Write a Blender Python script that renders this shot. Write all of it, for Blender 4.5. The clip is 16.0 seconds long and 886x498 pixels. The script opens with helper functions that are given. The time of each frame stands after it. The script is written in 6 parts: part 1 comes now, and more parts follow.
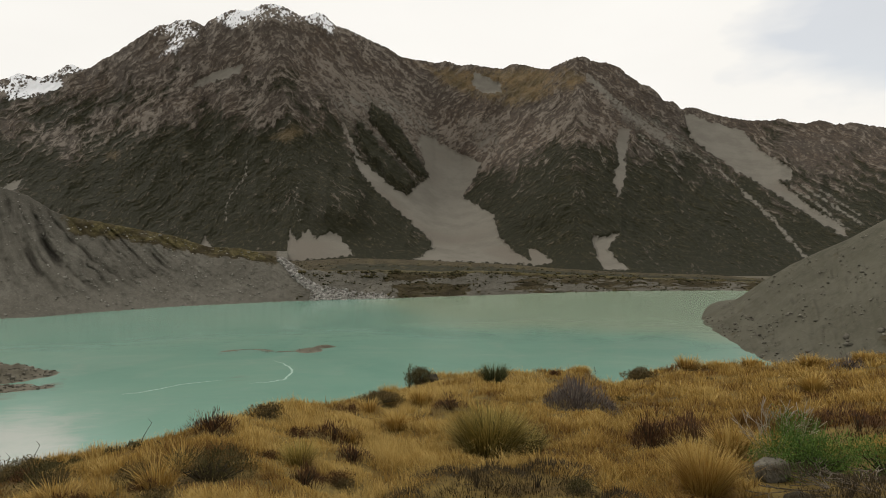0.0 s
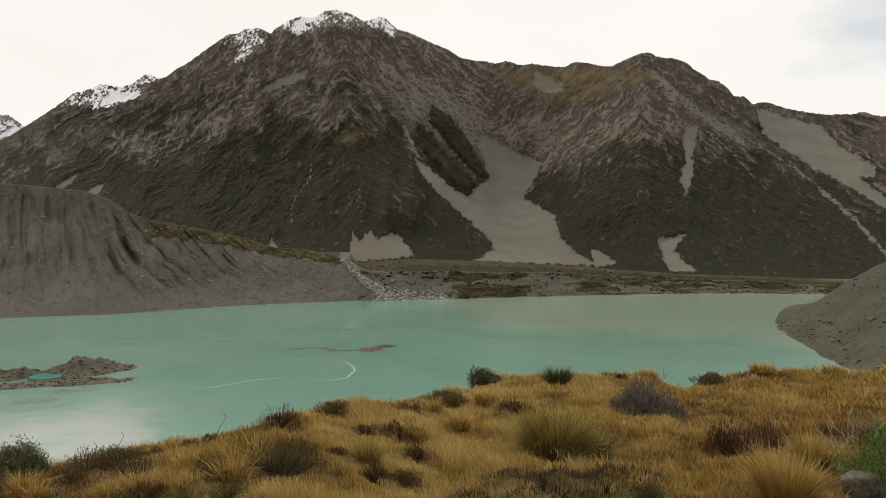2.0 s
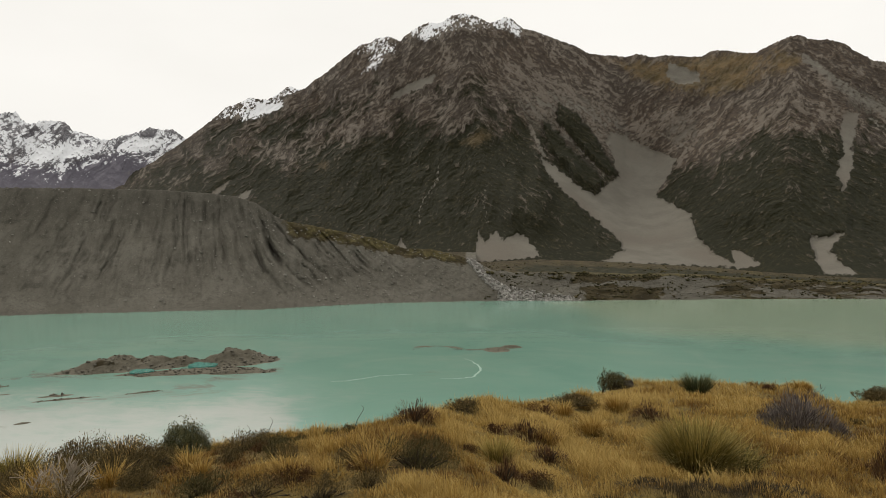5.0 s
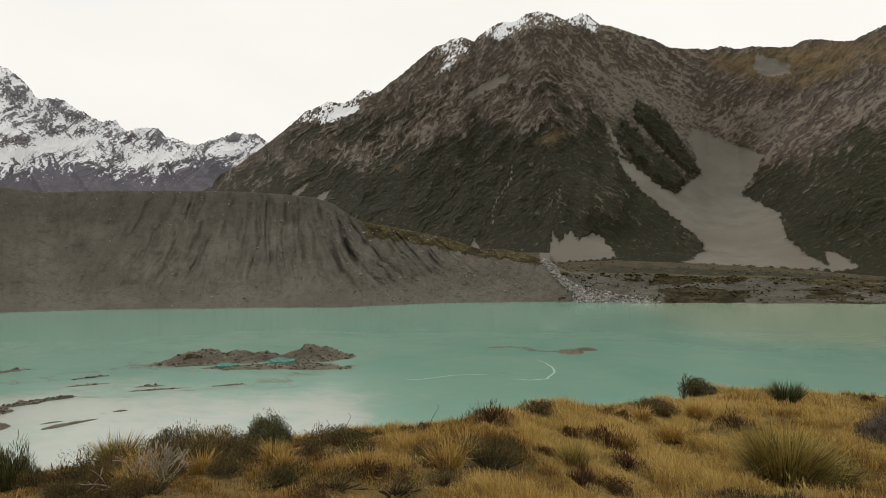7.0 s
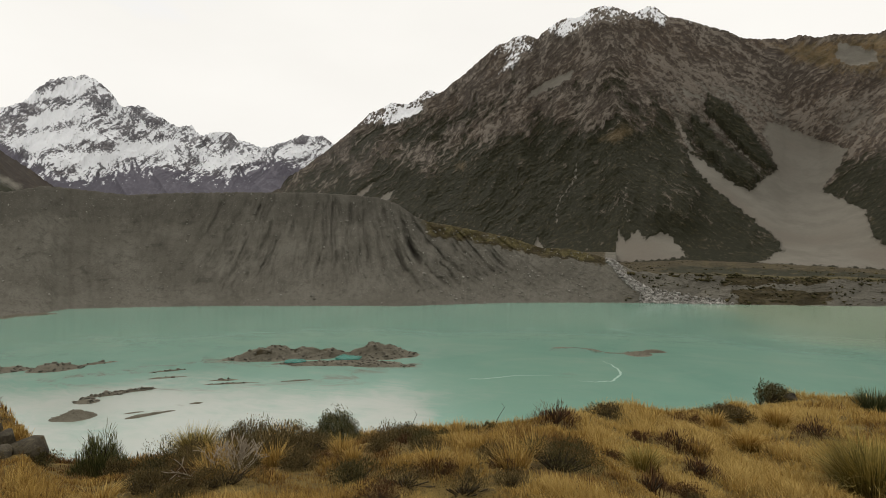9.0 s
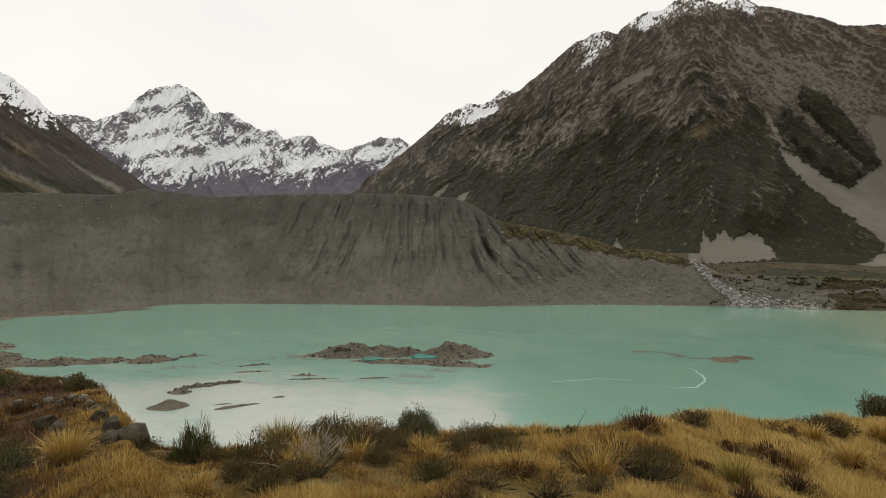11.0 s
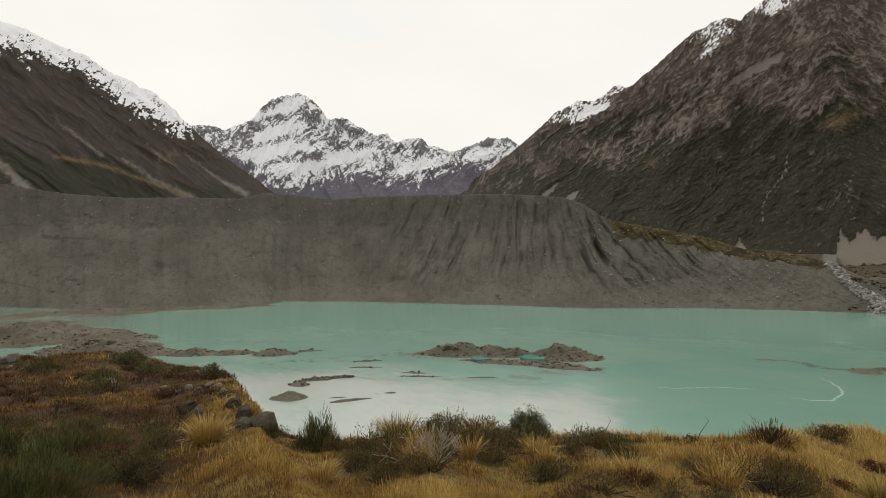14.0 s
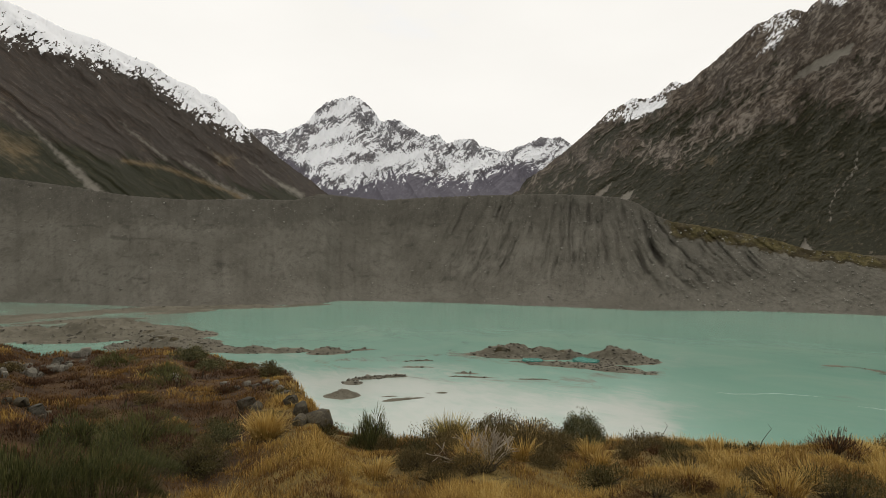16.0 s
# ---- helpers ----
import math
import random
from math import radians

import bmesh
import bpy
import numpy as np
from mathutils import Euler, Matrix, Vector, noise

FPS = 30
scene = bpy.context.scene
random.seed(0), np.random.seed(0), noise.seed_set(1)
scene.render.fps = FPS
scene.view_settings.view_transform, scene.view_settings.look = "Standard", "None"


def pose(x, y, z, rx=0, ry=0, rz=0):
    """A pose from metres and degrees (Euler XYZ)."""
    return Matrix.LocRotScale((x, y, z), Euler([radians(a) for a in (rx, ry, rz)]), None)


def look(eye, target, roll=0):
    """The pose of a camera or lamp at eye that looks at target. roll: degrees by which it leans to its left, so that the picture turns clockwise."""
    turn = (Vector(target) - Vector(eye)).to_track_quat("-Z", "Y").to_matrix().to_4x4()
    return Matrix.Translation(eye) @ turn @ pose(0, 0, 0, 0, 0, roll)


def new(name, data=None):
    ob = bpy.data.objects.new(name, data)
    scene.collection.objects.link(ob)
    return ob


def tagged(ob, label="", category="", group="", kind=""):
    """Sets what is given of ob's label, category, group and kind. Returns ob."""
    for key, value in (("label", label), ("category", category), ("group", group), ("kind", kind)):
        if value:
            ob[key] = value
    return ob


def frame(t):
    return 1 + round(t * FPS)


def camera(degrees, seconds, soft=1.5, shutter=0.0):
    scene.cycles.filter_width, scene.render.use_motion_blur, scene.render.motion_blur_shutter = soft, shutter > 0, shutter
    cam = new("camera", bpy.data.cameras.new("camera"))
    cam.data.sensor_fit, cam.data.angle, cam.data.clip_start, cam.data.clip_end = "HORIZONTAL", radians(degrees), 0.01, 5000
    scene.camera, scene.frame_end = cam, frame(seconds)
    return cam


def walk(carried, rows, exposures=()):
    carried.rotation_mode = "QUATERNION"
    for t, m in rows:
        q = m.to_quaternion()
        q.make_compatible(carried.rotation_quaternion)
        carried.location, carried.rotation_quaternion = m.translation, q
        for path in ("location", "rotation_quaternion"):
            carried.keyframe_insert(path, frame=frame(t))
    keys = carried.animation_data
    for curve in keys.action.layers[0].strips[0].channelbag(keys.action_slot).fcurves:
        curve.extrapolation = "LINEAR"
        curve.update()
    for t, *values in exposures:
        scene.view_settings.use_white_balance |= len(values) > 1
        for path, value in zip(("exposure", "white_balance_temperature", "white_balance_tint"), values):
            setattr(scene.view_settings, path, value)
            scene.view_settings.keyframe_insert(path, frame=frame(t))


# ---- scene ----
FOV = 70.27
cam = camera(FOV, 16.0, soft=0.7)
# seconds, x, y, z, yaw, pitch, roll
ROWS = [
    (0.0, 0.000, 0.000, 1.600, -0.00, -0.50, 0.00),
    (0.5, -0.022, 0.009, 1.597, 0.75, -0.46, 0.01),
    (1.0, -0.044, 0.018, 1.595, 1.98, -0.44, -0.01),
    (1.5, -0.065, 0.026, 1.591, 3.59, -0.40, 0.00),
    (2.0, -0.086, 0.033, 1.587, 5.48, -0.42, 0.01),
    (2.5, -0.105, 0.038, 1.583, 7.32, -0.40, 0.01),
    (3.0, -0.123, 0.041, 1.578, 9.26, -0.36, 0.00),
    (3.5, -0.140, 0.042, 1.573, 11.17, -0.36, -0.02),
    (4.0, -0.155, 0.042, 1.568, 13.11, -0.37, -0.00),
    (6.5, -0.182, -0.002, 1.573, 22.01, -0.35, 0.00),
    (7.0, -0.188, -0.007, 1.574, 23.53, -0.36, -0.07),
    (7.5, -0.195, -0.013, 1.575, 24.92, -0.39, -0.01),
    (8.0, -0.204, -0.019, 1.576, 26.31, -0.43, -0.05),
    (8.5, -0.213, -0.025, 1.577, 27.72, -0.44, -0.03),
    (9.0, -0.224, -0.032, 1.578, 29.24, -0.42, -0.03),
    (11.5, -0.304, -0.067, 1.577, 37.77, -0.40, -0.19),
    (12.0, -0.307, -0.086, 1.579, 39.38, -0.41, -0.20),
    (12.5, -0.309, -0.107, 1.582, 41.06, -0.47, -0.21),
    (13.0, -0.308, -0.127, 1.585, 42.63, -0.47, -0.18),
    (13.5, -0.305, -0.146, 1.589, 44.31, -0.46, -0.19),
    (14.0, -0.300, -0.162, 1.593, 45.91, -0.41, -0.17),
    (14.5, -0.294, -0.176, 1.596, 47.34, -0.42, -0.19),
    (15.0, -0.290, -0.187, 1.598, 48.57, -0.45, -0.17),
    (15.5, -0.287, -0.197, 1.601, 49.72, -0.41, -0.22),
    (16.0, -0.284, -0.205, 1.605, 50.59, -0.38, -0.23),
]
walk(cam, [(t, pose(x, y, z, 90 + pitch, roll, yaw)) for t, x, y, z, yaw, pitch, roll in ROWS])

EYE = 1.6        # eye above the ground of the lookout
LAKE = -63.4     # level of the lake

# ---- world and sun: bright overcast ----
world = bpy.data.worlds.new("overcast_sky")
scene.world = world
world.use_nodes = True
wt = world.node_tree
wt.nodes.clear()
w_out = wt.nodes.new("ShaderNodeOutputWorld")
w_sky = wt.nodes.new("ShaderNodeTexSky")
w_sky.sky_type, w_sky.sun_disc = "NISHITA", False
w_sky.sun_elevation, w_sky.sun_rotation = radians(44), radians(-48)
w_bg1 = wt.nodes.new("ShaderNodeBackground")
w_bg1.inputs["Strength"].default_value = 0.12
w_bg2 = wt.nodes.new("ShaderNodeBackground")
w_bg2.inputs["Strength"].default_value = 1.0
w_mix = wt.nodes.new("ShaderNodeMixShader")
w_co = wt.nodes.new("ShaderNodeTexCoord")
w_map = wt.nodes.new("ShaderNodeMapping")
w_map.inputs["Scale"].default_value = (1.0, 1.0, 2.6)
w_n1 = wt.nodes.new("ShaderNodeTexNoise")
w_n1.inputs["Scale"].default_value, w_n1.inputs["Detail"].default_value = 2.2, 5
w_r1 = wt.nodes.new("ShaderNodeValToRGB")
w_r1.color_ramp.elements[0].position, w_r1.color_ramp.elements[0].color = 0.3, (0.93, 0.905, 0.855, 1)
w_r1.color_ramp.elements[1].position, w_r1.color_ramp.elements[1].color = 0.7, (1.0, 0.975, 0.925, 1)
w_r2 = wt.nodes.new("ShaderNodeValToRGB")
w_r2.color_ramp.elements[0].position, w_r2.color_ramp.elements[0].color = 0.24, (0.65, 0.65, 0.65, 1)
w_r2.color_ramp.elements[1].position, w_r2.color_ramp.elements[1].color = 0.36, (1, 1, 1, 1)
# thinner cloud in the east
w_far = wt.nodes.new("ShaderNodeVectorMath")
w_far.operation = "DISTANCE"
w_far.inputs[1].default_value = (0.53, 0.78, 0.36)
w_gap = wt.nodes.new("ShaderNodeMapRange")
w_gap.inputs[1].default_value, w_gap.inputs[2].default_value, w_gap.inputs[3].default_value, w_gap.inputs[4].default_value = 0.0, 0.32, 0.22, 0.0
w_sub = wt.nodes.new("ShaderNodeMath")
w_sub.operation = "SUBTRACT"
wt.links.new(w_co.outputs["Generated"], w_far.inputs[0]), wt.links.new(w_far.outputs["Value"], w_gap.inputs[0])
wt.links.new(w_n1.outputs["Fac"], w_sub.inputs[0]), wt.links.new(w_gap.outputs[0], w_sub.inputs[1])
for a, b in ((w_co.outputs["Generated"], w_map.inputs[0]), (w_map.outputs[0], w_n1.inputs["Vector"]), (w_n1.outputs["Fac"], w_r1.inputs[0]),
             (w_sub.outputs[0], w_r2.inputs[0]), (w_r1.outputs[0], w_bg2.inputs[0]), (w_sky.outputs[0], w_bg1.inputs[0]),
             (w_r2.outputs[0], w_mix.inputs[0]), (w_bg1.outputs[0], w_mix.inputs[1]), (w_bg2.outputs[0], w_mix.inputs[2]), (w_mix.outputs[0], w_out.inputs[0])):
    wt.links.new(a, b)
sun_data = bpy.data.lights.new("sun", "SUN")
sun_data.energy, sun_data.angle, sun_data.color = 1.3, radians(16), (1.0, 0.93, 0.82)
sun = new("sun", sun_data)
sun.matrix_world = look((-620, 560, 800), (0, 0, 0))
tagged(sun, kind="structure")


# ---- numbers that vary over the plan ----
def value_noise(x, y, seed=0):
    x, y = np.asarray(x, float), np.asarray(y, float)
    x, y = np.broadcast_arrays(x, y)
    xi, yi = np.floor(x).astype(np.int64), np.floor(y).astype(np.int64)
    gx, gy = x - xi, y - yi
    fx, fy = gx, gy
    fx, fy = fx * fx * fx * (fx * (fx * 6 - 15) + 10), fy * fy * fy * (fy * (fy * 6 - 15) + 10)

    def corner(i, j, u, v):
        h = (i * 374761393 + j * 668265263 + seed * 974634777) & 0xFFFFFFFF
        h = ((h ^ (h >> 13)) * 1274126177) & 0xFFFFFFFF
        a = ((h ^ (h >> 16)) & 0xFFFF) * (2 * np.pi / 65536)
        return np.cos(a) * u + np.sin(a) * v
    a, b = corner(xi, yi, gx, gy), corner(xi + 1, yi, gx - 1, gy)
    c, d = corner(xi, yi + 1, gx, gy - 1), corner(xi + 1, yi + 1, gx - 1, gy - 1)
    return 1.45 * ((a + (b - a) * fx) * (1 - fy) + (c + (d - c) * fx) * fy)


def fbm(x, y, octaves=4, seed=0):
    out, amp, tot = 0, 1.0, 0
    for k in range(octaves):
        out = out + amp * value_noise(x * 2.03 ** k + 17.3 * k, y * 2.03 ** k - 9.1 * k, seed + k)
        tot, amp = tot + amp, amp * 0.5
    return 1.3 * out / tot


def ridged(x, y, octaves=3, seed=0):
    out, amp, tot = 0, 1.0, 0
    for k in range(octaves):
        out = out + amp * (1 - 2 * np.abs(value_noise(x * 2.1 ** k + 5.7 * k, y * 2.1 ** k + 3.3 * k, seed + k)))
        tot, amp = tot + amp, amp * 0.5
    return out / tot


def crags(p, q, scale, octaves, seed, drawn=0.32, gain=0.52, sharp=1.6, curl=0.45):
    """Sharp ribs drawn out along q, each octave bent by the one before; about 0 to 1."""
    out, amp, tot, f, bend = 0, 1.0, 0, scale, 0
    for k in range(octaves):
        v = value_noise(p * f + curl * bend + 7.3 * k, q * f * drawn + 0.5 * curl * bend - 3.1 * k, seed + k)
        r = (1 - np.minimum(np.abs(v) * 1.25, 1)) ** sharp
        bend = bend + v
        out, tot = out + amp * r, tot + amp
        amp, f, drawn = amp * gain, f * 2.07, min(drawn * 1.18, 0.8)
    out = out / tot
    return 0.4 + 0.17 * (out - out.mean()) / out.std()


def keyed(az, keys):
    k = np.array(keys, float)
    return np.interp(az, k[:, 0], k[:, 1])


def smooth(x, a, b):
    t = np.clip((x - a) / (b - a), 0, 1)
    return t * t * (3 - 2 * t)


def inside(px, py, poly, soft=0.3):
    """1 well inside the outline, 0 outside, soft across the edge."""
    n, hit = len(poly), np.zeros(px.shape, bool)
    dist = np.full(px.shape, 1e9)
    for i in range(n):
        (x0, y0), (x1, y1) = poly[i], poly[(i + 1) % n]
        cross = ((y0 > py) != (y1 > py)) & (px < (x1 - x0) * (py - y0) / (y1 - y0 + 1e-9) + x0)
        hit ^= cross
        t = np.clip(((px - x0) * (x1 - x0) + (py - y0) * (y1 - y0)) / ((x1 - x0) ** 2 + (y1 - y0) ** 2 + 1e-9), 0, 1)
        dist = np.minimum(dist, np.hypot(px - x0 - t * (x1 - x0), py - y0 - t * (y1 - y0)))
    return smooth(np.where(hit, dist, -dist), -soft, soft)


def along(px, py, line, width, soft=0.1):
    """1 on a line of that half width, 0 beside it."""
    dist = np.full(px.shape, 1e9)
    for (x0, y0), (x1, y1) in zip(line, line[1:]):
        t = np.clip(((px - x0) * (x1 - x0) + (py - y0) * (y1 - y0)) / ((x1 - x0) ** 2 + (y1 - y0) ** 2 + 1e-9), 0, 1)
        dist = np.minimum(dist, np.hypot(px - x0 - t * (x1 - x0), py - y0 - t * (y1 - y0)))
    return 1 - smooth(dist, width - soft, width + soft)


# ---- meshes ----
def grid_mesh(name, x, y, z, material, masks=None, closed=False):
    """A sheet from arrays of rows and columns."""
    r, c = x.shape
    me = bpy.data.meshes.new(name)
    idx = np.arange(r * c).reshape(r, c)
    if closed:
        idx = np.concatenate([idx, idx[:, :1]], 1)
    quads = np.stack([idx[:-1, :-1], idx[:-1, 1:], idx[1:, 1:], idx[1:, :-1]], -1).reshape(-1, 4)
    raw_mesh(me, np.stack([x, y, z], -1).reshape(-1, 3), quads)
    for key, v in (masks or {}).items():
        me.attributes.new(key, "FLOAT", "POINT").data.foreach_set("value", np.ascontiguousarray(v, np.float32).ravel())
    me.polygons.foreach_set("use_smooth", np.ones(len(quads), bool))
    me.materials.append(material)
    return me


def raw_mesh(me, verts, faces):
    n, k = faces.shape
    me.vertices.add(len(verts))
    me.vertices.foreach_set("co", np.ascontiguousarray(verts, np.float32).ravel())
    me.loops.add(n * k)
    me.loops.foreach_set("vertex_index", np.ascontiguousarray(faces, np.int32).ravel())
    me.polygons.add(n)
    me.polygons.foreach_set("loop_start", np.arange(0, n * k, k, dtype=np.int32))
    me.polygons.foreach_set("loop_total", np.full(n, k, np.int32))
    me.update(calc_edges=True)
    return me


def part(name, bm, material, parent, label=""):
    me = bpy.data.meshes.new(name)
    bm.to_mesh(me)
    bm.free()
    me.materials.append(material)
    ob = new(name, me)
    ob.parent = parent
    return tagged(ob, label)


def polar(az, d, el):
    a = np.radians(az)
    return d * np.sin(a), d * np.cos(a), EYE + d * np.tan(np.radians(el))


# ---- materials ----
class Nodes:
    def __init__(self, name):
        self.m = bpy.data.materials.new(name)
        self.m.use_nodes = True
        self.t = self.m.node_tree
        self.b = self.t.nodes["Principled BSDF"]
        self.b.inputs["Specular IOR Level"].default_value = 0.25
        self.co = self.t.nodes.new("ShaderNodeTexCoord").outputs["Object"]

    def put(self, socket, value):
        if hasattr(value, "is_output"):
            self.t.links.new(value, socket)
        else:
            socket.default_value = value

    def noise(self, scale, detail=4, rough=0.55, stretch=(1, 1, 1), distort=0.0):
        m = self.t.nodes.new("ShaderNodeMapping")
        m.inputs["Scale"].default_value = stretch
        self.t.links.new(self.co, m.inputs[0])
        n = self.t.nodes.new("ShaderNodeTexNoise")
        n.inputs["Scale"].default_value, n.inputs["Detail"].default_value = scale, detail
        n.inputs["Roughness"].default_value, n.inputs["Distortion"].default_value = rough, distort
        self.t.links.new(m.outputs[0], n.inputs["Vector"])
        return n.outputs["Fac"]

    def flow(self, across, down, detail=4, rough=0.6):
        """Noise drawn out along the lines down which stones and water run."""
        c = self.t.nodes.new("ShaderNodeCombineXYZ")
        self.t.links.new(self.attr("fa"), c.inputs[0]), self.t.links.new(self.attr("fr"), c.inputs[1])
        m = self.t.nodes.new("ShaderNodeMapping")
        m.inputs["Scale"].default_value = (across, down, 1)
        self.t.links.new(c.outputs[0], m.inputs[0])
        n = self.t.nodes.new("ShaderNodeTexNoise")
        n.inputs["Scale"].default_value, n.inputs["Detail"].default_value, n.inputs["Roughness"].default_value = 1.0, detail, rough
        n.inputs["Distortion"].default_value = 0.15
        self.t.links.new(m.outputs[0], n.inputs["Vector"])
        return n.outputs["Fac"]

    def attr(self, name):
        n = self.t.nodes.new("ShaderNodeAttribute")
        n.attribute_name = name
        return n.outputs["Fac"]

    def math(self, op, a, b=0.0, clamp=False):
        n = self.t.nodes.new("ShaderNodeMath")
        n.operation, n.use_clamp = op, clamp
        self.put(n.inputs[0], a), self.put(n.inputs[1], b)
        return n.outputs[0]

    def step(self, v, a, b):
        n = self.t.nodes.new("ShaderNodeMapRange")
        n.interpolation_type = "SMOOTHSTEP"
        self.put(n.inputs[0], v)
        n.inputs[1].default_value, n.inputs[2].default_value = a, b
        return n.outputs[0]

    def ramp(self, v, *stops):
        n = self.t.nodes.new("ShaderNodeValToRGB")
        e = n.color_ramp.elements
        while len(e) < len(stops):
            e.new(0.5)
        for s, (p, c) in zip(e, stops):
            s.position, s.color = p, (*c, 1)
        self.put(n.inputs[0], v)
        return n.outputs[0]

    def mix(self, f, a, b, blend="MIX"):
        n = self.t.nodes.new("ShaderNodeMix")
        n.data_type, n.blend_type = "RGBA", blend
        self.put(n.inputs[0], f)
        self.put(n.inputs[6], a if hasattr(a, "is_output") else (*a, 1)), self.put(n.inputs[7], b if hasattr(b, "is_output") else (*b, 1))
        return n.outputs[2]

    def edge(self, mask, jitter, k=0.6, a=0.42, b=0.58):
        """A mask with a rough edge."""
        return self.step(self.math("ADD", mask, self.math("MULTIPLY", self.math("SUBTRACT", jitter, 0.5), k)), a, b)

    def random(self, island=False):
        if island:
            return self.t.nodes.new("ShaderNodeNewGeometry").outputs["Random Per Island"]
        return self.t.nodes.new("ShaderNodeObjectInfo").outputs["Random"]

    def finish(self, colour, rough=0.9, bump=None, strength=0.3, distance=1.0, spec=None):
        self.put(self.b.inputs["Base Color"], colour if hasattr(colour, "is_output") else (*colour, 1))
        self.put(self.b.inputs["Roughness"], rough)
        if spec is not None:
            self.b.inputs["Specular IOR Level"].default_value = spec
        if bump is not None:
            n = self.t.nodes.new("ShaderNodeBump")
            n.inputs["Strength"].default_value, n.inputs["Distance"].default_value = strength, distance
            self.t.links.new(bump, n.inputs["Height"])
            self.t.links.new(n.outputs[0], self.b.inputs["Normal"])
        return self.m


def mountain_material(name, rock, pale, dark, veg_a, veg_b, beds=(3.0, 0.8), soft=(0.9, 0.30, 0.70), snow=(0.7, 0.40, 0.60)):
    """Bedded rock, scrub, scree and snow, laid out by the attributes of the mesh."""
    n = Nodes(name)
    fine, mid, big = n.noise(0.06, 5, 0.7), n.noise(0.012, 5, 0.65), n.noise(0.003, 4)
    thin = n.flow(*beds, 5, 0.7)
    grain = n.math("ADD", n.math("MULTIPLY", thin, 0.55), n.math("MULTIPLY", fine, 0.45))
    warm = tuple(v * k for v, k in zip(rock, (1.12, 0.98, 0.86)))
    col = n.mix(n.step(big, 0.40, 0.62), rock, warm)
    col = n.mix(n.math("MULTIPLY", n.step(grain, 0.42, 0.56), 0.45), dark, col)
    # bare beds stand out pale, clefts between them are darker
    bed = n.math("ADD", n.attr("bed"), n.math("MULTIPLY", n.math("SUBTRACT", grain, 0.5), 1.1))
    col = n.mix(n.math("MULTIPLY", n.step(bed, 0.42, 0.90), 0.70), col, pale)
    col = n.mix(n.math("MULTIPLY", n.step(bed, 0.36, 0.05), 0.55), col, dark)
    veg = n.mix(n.step(mid, 0.40, 0.60), veg_a, veg_b)
    veg = n.mix(n.math("MULTIPLY", n.step(grain, 0.46, 0.60), 0.5), tuple(v * 0.72 for v in veg_a), veg)
    veg = n.mix(n.math("MULTIPLY", n.step(bed, 0.70, 1.0), 0.55), veg, rock)
    col = n.mix(n.math("MULTIPLY", n.step(thin, 0.56, 0.66), 0.45), col, pale)
    veg = n.mix(n.math("MULTIPLY", n.step(thin, 0.57, 0.68), 0.40), veg, rock)
    col = n.mix(n.edge(n.attr("veg"), grain, *soft), col, veg)
    ochre = n.mix(n.step(mid, 0.40, 0.60), (0.080, 0.060, 0.028), (0.140, 0.098, 0.048))
    ochre = n.mix(n.math("MULTIPLY", n.step(grain, 0.48, 0.62), 0.6), ochre, (0.110, 0.092, 0.070))
    col = n.mix(n.math("MULTIPLY", n.edge(n.attr("ochre"), grain, 1.0, 0.20, 0.80), 0.9), col, ochre)
    scree = n.mix(n.step(mid, 0.35, 0.65), (0.132, 0.121, 0.100), (0.160, 0.148, 0.124))
    scree = n.mix(n.math("MULTIPLY", n.step(big, 0.50, 0.64), 0.55), scree, (0.120, 0.102, 0.082))
    scree = n.mix(n.math("MULTIPLY", n.step(grain, 0.52, 0.66), 0.28), scree, (0.118, 0.108, 0.090))
    col = n.mix(n.edge(n.attr("scree"), grain, soft[0], 0.5 * soft[1] + 0.22, 0.5 * soft[2] + 0.28), col, scree)
    col = n.mix(n.edge(n.attr("snow"), grain, *snow), col, (0.80, 0.81, 0.83))
    return n.finish(col, 0.92, n.math("ADD", n.math("MULTIPLY", fine, 0.5), n.math("MULTIPLY", thin, 0.7)), 0.35, 7.0, 0.1)


